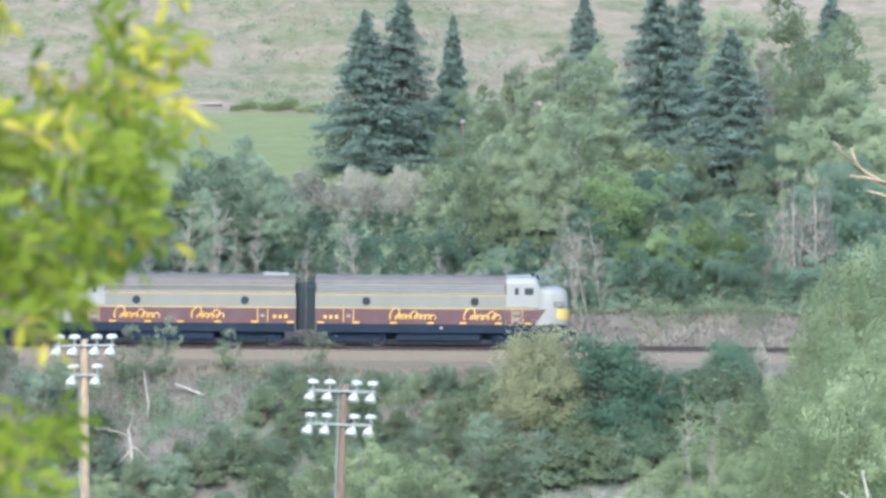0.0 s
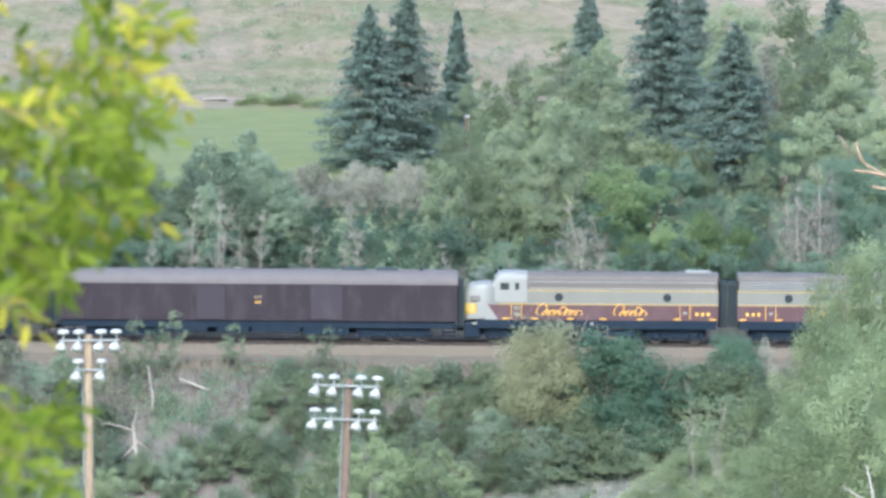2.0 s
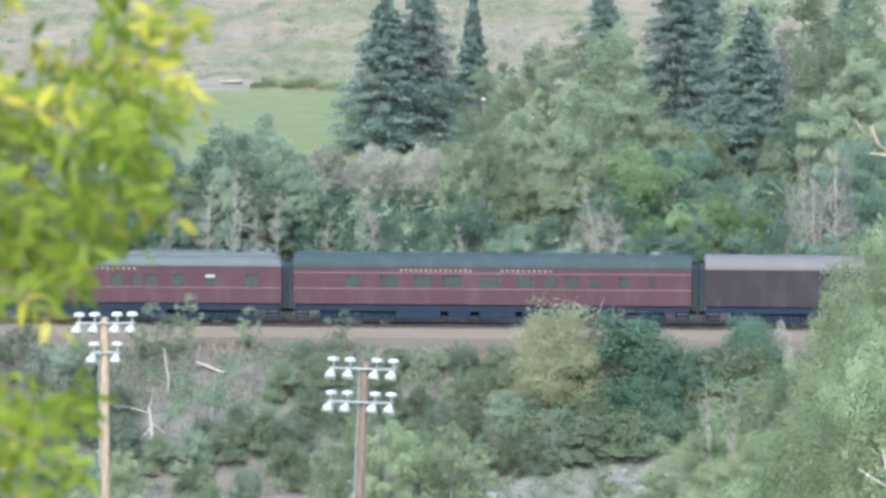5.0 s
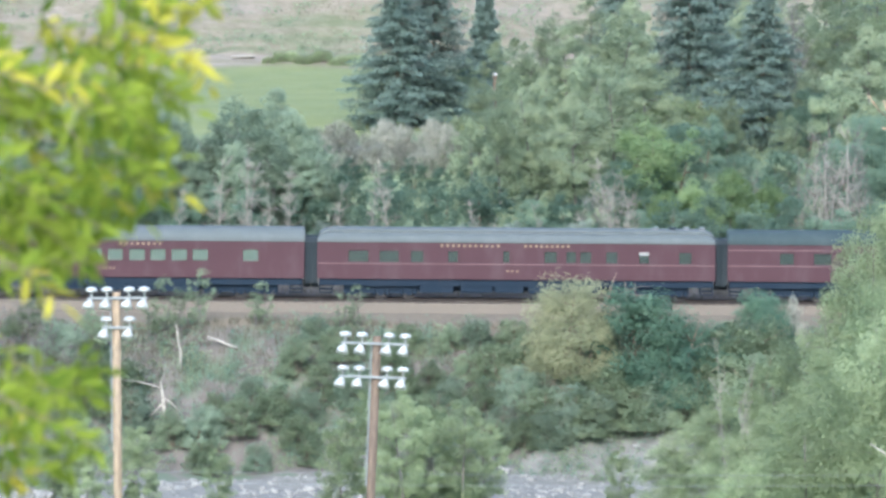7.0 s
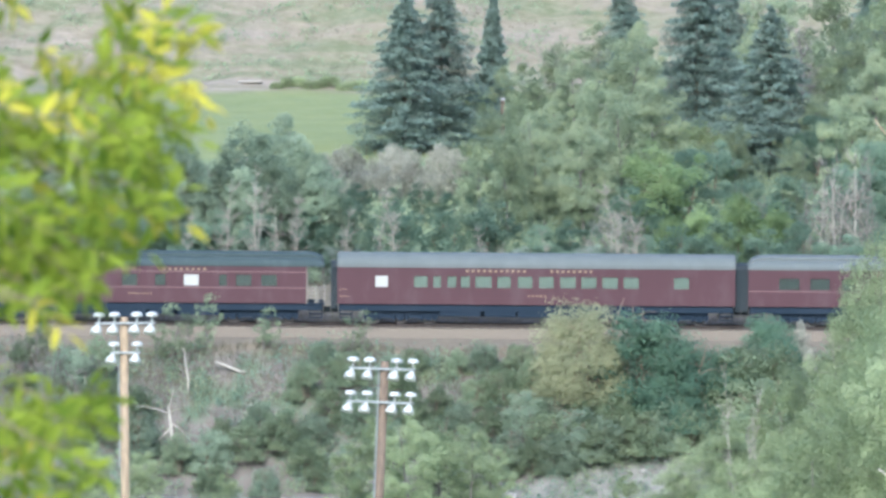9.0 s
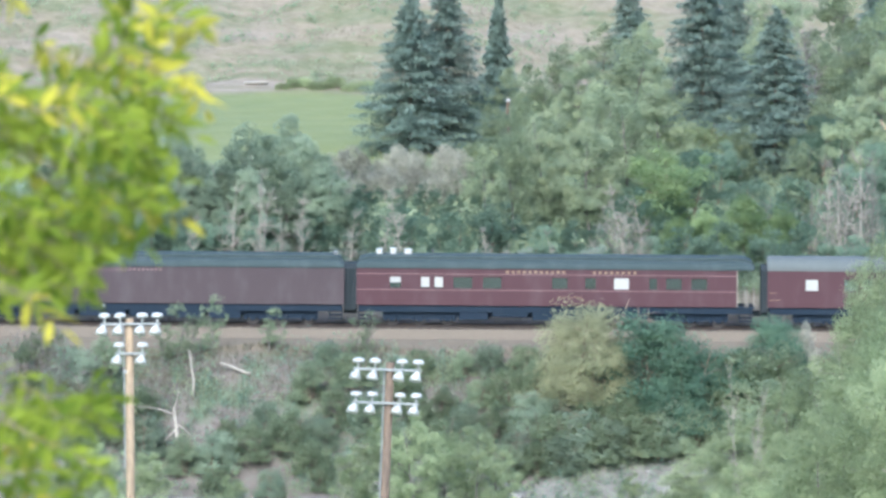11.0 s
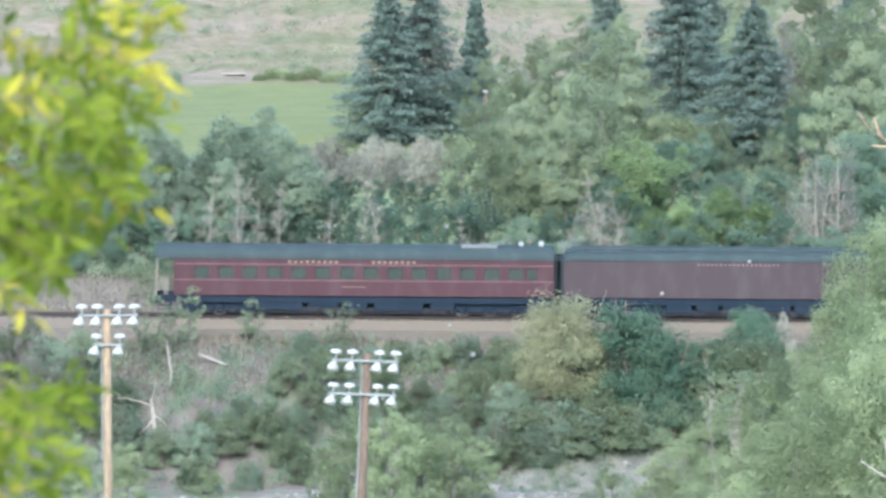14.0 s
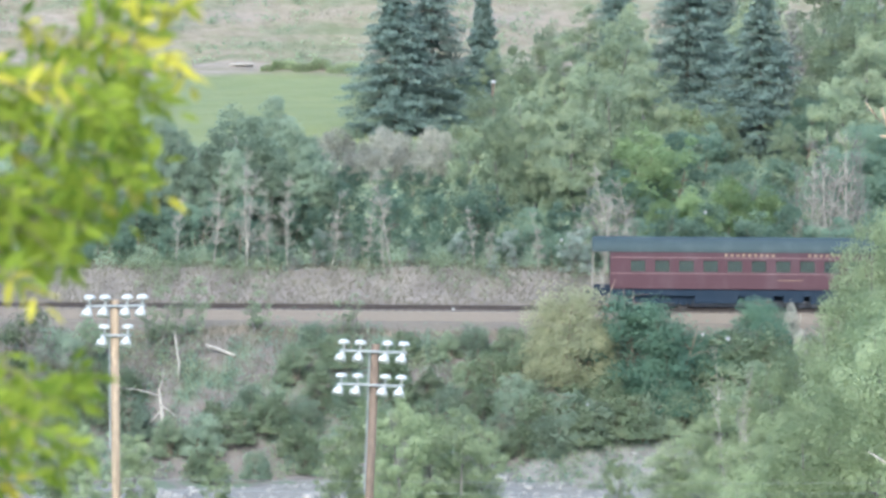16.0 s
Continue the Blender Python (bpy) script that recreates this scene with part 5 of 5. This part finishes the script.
def stones():
    """Pale rounded stones of the river bar."""
    rng = np.random.default_rng(5)
    s = Shape()
    for _ in range(1000):
        x = rng.uniform(-34, 22)
        y = rng.uniform(-38, -21.8 + 0.27 * x)
        r = rng.gamma(3.0, 0.04) + 0.05
        z = float(ground_z(x, y))
        w = rng.uniform(0, 3)
        ring = []
        for h, q in ((-0.3, 0.8), (0.25, 1.0), (0.6, 0.6)):
            ring += [(x + r * q * math.cos(w + 1.0472 * j) * rng.uniform(0.8, 1.2), y + r * q * math.sin(w + 1.0472 * j) * rng.uniform(0.8, 1.2), z + h * r) for j in range(6)]
        f = [(6 * i + j, 6 * i + (j + 1) % 6, 6 * i + 6 + (j + 1) % 6, 6 * i + 6 + j) for i in range(2) for j in range(6)]
        s.add(ring, f + [tuple(range(12, 18))])
    tagged(new("river_stones", s.mesh("river stones", STONE, True)), "pale grey rounded stones of the river bar", "stones", kind="stuff")


stones()


def dead_wood():
    def lay(name, label, cat, shape, x, y, mat, turn=0, tilt=0):
        ob = tagged(new(name, shape.mesh(name, mat, True)), label, cat)
        ob.matrix_basis = pose(x, y, float(ground_z(x, y)), tilt, 0, turn)
        return ob

    rng = np.random.default_rng(3)
    snag = Shape().tube([(0.1, 0, -0.3), (0.15, 0, 0.9), (0.05, 0, 2.2), (-0.12, 0, 3.6), (-0.2, 0, 4.0)], [0.16, 0.13, 0.11, 0.1, 0.04], 8)
    snag.tube([(-0.1, 0, 3.5), (-0.8, 0, 3.75), (-1.7, 0, 3.95), (-2.5, 0, 4.0)], [0.055, 0.045, 0.035, 0.02], 6)
    snag.tube([(0.0, 0, 2.6), (-0.4, 0.1, 2.2), (-0.9, 0.1, 1.7)], [0.07, 0.05, 0.03], 6)
    snag.tube([(0.0, 0, 2.9), (0.5, 0.1, 2.6), (0.95, 0.1, 2.15)], [0.07, 0.05, 0.03], 6)
    snag.tube([(-0.15, 0, 3.8), (0.05, 0, 4.6), (0.15, 0, 5.0)], [0.06, 0.03, 0.02], 5)
    lay("dead_snag", "broken pale dead trunk with bare limbs on the bank", "dead tree", snag, -17.65, -19.6, BARK_PALE)
    thin = Shape().tube([(0, 0, -0.3), (0.02, 0, 1.2), (-0.15, 0, 2.2), (-0.3, 0, 3.2)], [0.09, 0.08, 0.06, 0.03], 6)
    lay("dead_sapling", "thin leaning bleached trunk on the bank", "dead tree", thin, -16.75, -13.2, BARK_PALE)
    log = Shape().tube([(-0.9, 0, 0.75), (-0.2, 0, 0.5), (0.7, 0, 0.12), (1.0, 0, 0.02)], [0.06, 0.1, 0.11, 0.12], 7).tube([(-0.9, 0.2, 0.55), (0.3, 0.1, 0.3), (0.9, 0, 0.1)], [0.04, 0.06, 0.06], 6)
    lay("fallen_log", "pale fallen log lying on the bank", "log", log, -14.2, -11.2, BARK_PALE)
    for i, (x, y, a) in enumerate(((-12.0, -15, 20), (-10.2, -18, -30), (-6.6, -14.5, 40), (-0.2, -13, 15), (-19.6, -17, -20))):
        st = Shape().tube(wander(rng, (-0.7, 0, 0.3), (1, 0.1, -0.05), 1.5, 4, 0.12), [0.05, 0.06, 0.06, 0.05, 0.03], 6)
        lay("fallen_branch", "small bleached branch lying on the bank", "branch", st, x, y, BARK_GREY, a)
    bole = Shape().tube([(-0.9, 0, 0.1), (0, 0, 0.13), (0.9, 0, 0.1)], [0.1, 0.12, 0.08], 8).tube([(-0.6, -0.3, 0.15), (0.9, -0.35, 0.2)], [0.08, 0.07], 7)
    lay("fallen_log", "bleached log at the top of the meadow", "log", bole, -15.2, 110, BARK_PALE)
    limb = Shape().tube([(0.2, 0, -0.5), (0.1, 0, 3.5), (0, 0, 6.9), (0.1, 0, 7.6)], [0.24, 0.18, 0.14, 0.08], 7)
    for path in (((0, 0, 6.9), (-2.1, 0, 7.5), (-3.5, 0, 8.3), (-4.4, 0, 9.0), (-5.2, 0, 10.1)), ((-3.5, 0, 8.3), (-3.85, 0.05, 8.9), (-4.1, 0.05, 9.7)), ((-1.8, 0, 7.4), (-3.0, -0.1, 7.7), (-4.2, -0.1, 7.85)), ((0, 0, 5.8), (-2.1, 0.1, 6.6), (-3.0, 0.1, 6.8))):
        limb.tube(path, [0.11 - 0.018 * i for i in range(len(path))], 6)
    lay("bleached_tree", "dead tree with curved bleached orange limbs", "dead tree", limb, 33.0, 14.5, BARK_ORANGE)
    arm = Shape().tube([(0, 0, -0.5), (0.2, 0, 6), (0.1, 0, 11.5), (-0.3, 0, 13.2)], [0.2, 0.15, 0.1, 0.05], 7).tube([(0.1, 0, 11.0), (-0.7, -0.2, 11.5), (-1.6, -0.2, 12.1)], [0.09, 0.07, 0.04], 6)
    lay("dead_limb", "pale bare limb showing among the poplar leaves", "dead tree", arm, 24.6, -118, BARK_PALE)


dead_wood()


def marker_post():
    g = float(ground_z(3.45, 58))
    p = thing("marker_post", "brown wooden post with a small white cap", "post", m=pose(3.45, 58, g))
    part("shaft", Shape().tube([(0, 0, -0.3), (0, 0, 3.2)], [0.16, 0.14], 10), POLE_BROWN, p)
    part("cap", Shape().lathe([(0.18, 0), (0.18, 0.14), (0.03, 0.22)], (0, 0, 3.2), 10), LAMP_WHITE, p, "white cap")


marker_post()
grove("hedge_bush", "low green bush along the meadow's edge", "bush", BUSH_HEDGE,
      [(-13.2 + 0.8 * i, 107.5 + 0.6 * (i % 3), 0.62 + 0.2 * (i % 2) + 0.12 * (i % 3)) for i in range(13)], "bushes at the meadow's edge", 12)
grove("grass_bush", "small bright bush under the spruces", "bush", BUSH_MID, [(-6.0, 50.5, 0.8), (-3.2, 49.5, 0.7), (0.6, 50, 0.9), (-19.5, 106, 1.2), (-23, 108, 1.4)], "small bushes", 13)
grove("hedge_bush", "low green bush between the spruces", "bush", BUSH_HEDGE, [(15.5, 55, 2.2), (17.0, 56, 2.4), (18.6, 54, 2.2), (20.2, 52, 2.3), (16.2, 50, 2.0), (13.6, 56, 2.4)], "bushes between the spruces", 14)


# ---- the ash tree close to the lens ----
def ash_tree():
    """Trunk out of view; three boughs hang compound leaves of narrow leaflets."""
    rng = np.random.default_rng(9)
    by = -665.0
    g = float(ground_z(-3.2, by))
    tree = thing("ash_tree", "young ash tree with bright yellow-green leaves", "ash tree", m=pose(-3.2, by, g))
    part("trunk", Shape().tube([(0, 0, -0.3), (0.05, 0, 3), (0.0, 0, 6), (0.1, 0, 59.5 - g)], [0.14, 0.11, 0.08, 0.03], 10), BARK_BROWN, tree, smooth=True)

    def leaflet(bend):
        s = Shape()
        v = []
        for t, w in ((0, 0.0), (0.25, 0.7), (0.5, 1.0), (0.78, 0.62), (1.0, 0.0)):
            x, z = t * 0.1, -bend * t * t * 0.04
            v += [(x, -w * 0.017, z + 0.004 * w), (x, 0, z - 0.002), (x, w * 0.017, z + 0.004 * w)]
        f = [(3 * i + j, 3 * i + 3 + j, 3 * i + 4 + j, 3 * i + 1 + j) for i in range(4) for j in range(2)]
        return s.add(v, f)

    kinds = [(leaflet(b), m) for m in (LEAF_ASH, LEAF_ASH_YELLOW) for b in (0.3, 1.0)]
    meshes = [k.mesh("leaflet", m, True) for k, m in kinds]
    edge_v = [200, 260, 330, 390, 440, 500, 560, 600, 650]
    edge_u = [320, 310, 285, 300, 270, 205, 150, 75, 0]
    low_v, low_u = [690, 720, 760, 850, 930], [75, 150, 190, 175, 170]
    singles = 0
    for bough, (v0, v1, clusters, anchor) in (("upper", (-60, 215, 40, 8.6)), ("middle", (195, 590, 140, 7.4)), ("lower", (720, 930, 38, 6.0))):
        spots = []
        while len(spots) < clusters:
            u, v = rng.uniform(-70, 400), rng.uniform(v0, v1)
            if bough == "upper":
                ok = u < 355 - 0.25 * abs(v - 120) and rng.uniform() < (0.9 if u > 180 or v > 150 else 0.5) and not (40 < u < 130 and 40 < v < 190 and rng.uniform() < 0.7)
            elif bough == "middle":
                ok = u < np.interp(v, edge_v, edge_u) - rng.uniform(0, 40)
            else:
                ok = u < np.interp(v, low_v, low_u) - rng.uniform(0, 25)
            if ok:
                spots.append(((u - 806) / 549 + 3.2, rng.normal() * 0.35, 57.185 + (510 - v) / 549 - g))
        wood = Shape()
        root = Vector((0.03, 0, anchor))
        ob = part("bough", Shape().tube([root, root + Vector((0.9, 0.02, 0.1)), root + Vector((1.5, 0.0, 0.05))], [0.03, 0.02, 0.008], 6), BARK_BROWN, tree)
        rest, rest_y = Shape(), Shape()
        for c in spots:
            c = Vector(c)
            out = Vector((rng.uniform(0.1, 1.0), rng.normal() * 0.5, rng.normal() * 0.35 - 0.25)).normalized()
            cross = out.cross(Vector((0, 1, 0.3))).normalized()
            yellow = rng.uniform() < (0.6 if bough == "upper" and c.x > 2.2 else 0.2 if bough == "upper" else 0.07)
            for j in range(7):
                along = 0.045 * (j // 2) - 0.065
                sgn = 1 if j % 2 else -1
                d = (out * (0.6 if j < 6 else 1) + (cross * sgn * 0.9 if j < 6 else Vector()) + Vector(rng.normal(size=3) * 0.25)).normalized()
                nrm = (Vector((0, -0.8, 0.7)) + Vector(rng.normal(size=3) * 0.5)).normalized()
                y = nrm.cross(d).normalized()
                z = d.cross(y)
                sc = rng.uniform(0.65, 1.1)
                m = Matrix((d * sc, y * sc, z * sc)).transposed().to_4x4()
                m.translation = c + out * along
                k = (2 if yellow else 0) + int(rng.integers(2))
                if singles < 300 and (j + len(spots)) % 4 == 0:
                    lf = part("leaflet", meshes[k], None, ob)
                    lf.matrix_basis = m
                    singles += 1
                else:
                    (rest_y if yellow else rest).add([m @ Vector(p) for p in kinds[k][0].v], kinds[k][0].f)
            wood.tube([c - out * 0.09, c + out * 0.09], [0.0022, 0.0012], 4)
            if rng.uniform() < 0.35:
                wood.tube([c - out * 0.09, c - out * 0.09 + Vector((-0.12, 0, 0.05))], [0.0022, 0.004], 4)
        tagged(part("twig_wood", wood, BARK_BROWN, ob), kind="stuff")
        tagged(part("foliage", rest, LEAF_ASH, ob, "bright green ash leaflets", True), kind="stuff")
        tagged(part("yellow_foliage", rest_y, LEAF_ASH_YELLOW, ob, "yellow ash leaflets", True), kind="stuff")
        SWAYING.append((ob, bough))


SWAYING = []
ash_tree()


def fluff():
    """Tufts of poplar down adrift in the air."""
    s = Shape()
    rng = np.random.default_rng(2)
    for _ in range(40):
        d = rng.normal(size=3)
        d /= np.linalg.norm(d)
        s.tube([(0, 0, 0), tuple(d * 0.06)], [0.01, 0.016], 3)
    me = s.mesh("down", LAMP_WHITE)
    # place at sixteen seconds, and drift in metres a second
    for x, y, z, dx, dz in ((0.4, -300, 25.6, -4.0, -0.5), (10.6, -260, 21.2, 5.0, -0.35), (6.2, -240, 16.4, 4.2, -0.3), (9.2, -320, 30.8, 4.4, 0.12), (4.6, -280, 26.6, -3.8, 0.2), (7.4, -420, 35.2, 3.2, 0.1)):
        ob = tagged(new("seed_fluff", me), "white tuft of poplar down drifting in the air", "seed fluff", "drifting down")
        DRIFT.append((ob, x, y, z, dx, dz))


DRIFT = []
fluff()


# ---- what moves ----
def motions():
    times = [0, 2, 4, 6, 8, 10, 12, 14, 16]
    for car, centre, turned in TRAIN:
        walk(car, [(t, pose(10.03 + 13.48 * t + 0.0121 * t * t + centre, 0, 0, 0, 0, 180 if turned else 0)) for t in times])
    # wheels of 0.45 m radius roll with the train
    for w, along in ROLLING:
        rows = []
        sign = -1 if w.parent.parent.name in [c.name for c, _, t in TRAIN if t] else 1
        for i in range(481):
            t = i / 30
            rows.append((t, pose(along, 0, 0.45, 0, sign * math.degrees((13.48 * t + 0.0121 * t * t) / 0.45), 0)))
        walk(w, rows)
    # boughs lean over slowly to the west and tremble in the wind
    lean = ((0, 0.137, 0), (0.5, 0.137, -0.005), (1, 0.134, 0), (1.5, 0.126, 0.005), (2, 0.085, 0.05), (2.5, 0.135, 0.01), (3, 0.125, 0.02), (3.5, 0.10, 0.012), (4, 0.092, 0.015), (5.3, 0.08, 0.0),
            (6.5, 0.065, 0.01), (7, 0.058, 0.0), (7.5, 0.05, 0.01), (8, 0.045, -0.01), (9, 0.033, -0.02), (10.2, 0.02, 0.01), (11.5, 0.01, 0), (12, 0.01, 0), (12.5, 0, 0), (13, 0.004, 0.01), (13.5, -0.02, 0),
            (14, -0.015, 0.01), (14.5, -0.036, -0.01), (15, -0.02, 0), (15.5, -0.02, 0.015), (16, 0, 0.02))
    share = {"upper": 1.0, "middle": 0.85, "lower": 0.3}
    for k, (ob, bough) in enumerate(SWAYING):
        walk(ob, [(t, pose(dx * share[bough], 0, dz * share[bough], 0, 0.08 * math.sin(2.1 * t + k), 0.3 * math.sin(1.3 * t + 2 * k))) for t, dx, dz in lean])
    for ob, x, y, z, dx, dz in DRIFT:
        walk(ob, [(t, pose(x + dx * (t - 16), y, z + dz * (t - 16), 40 * t % 80, 0, 10 * t)) for t in (0, 4, 8, 12, 16)])


motions()
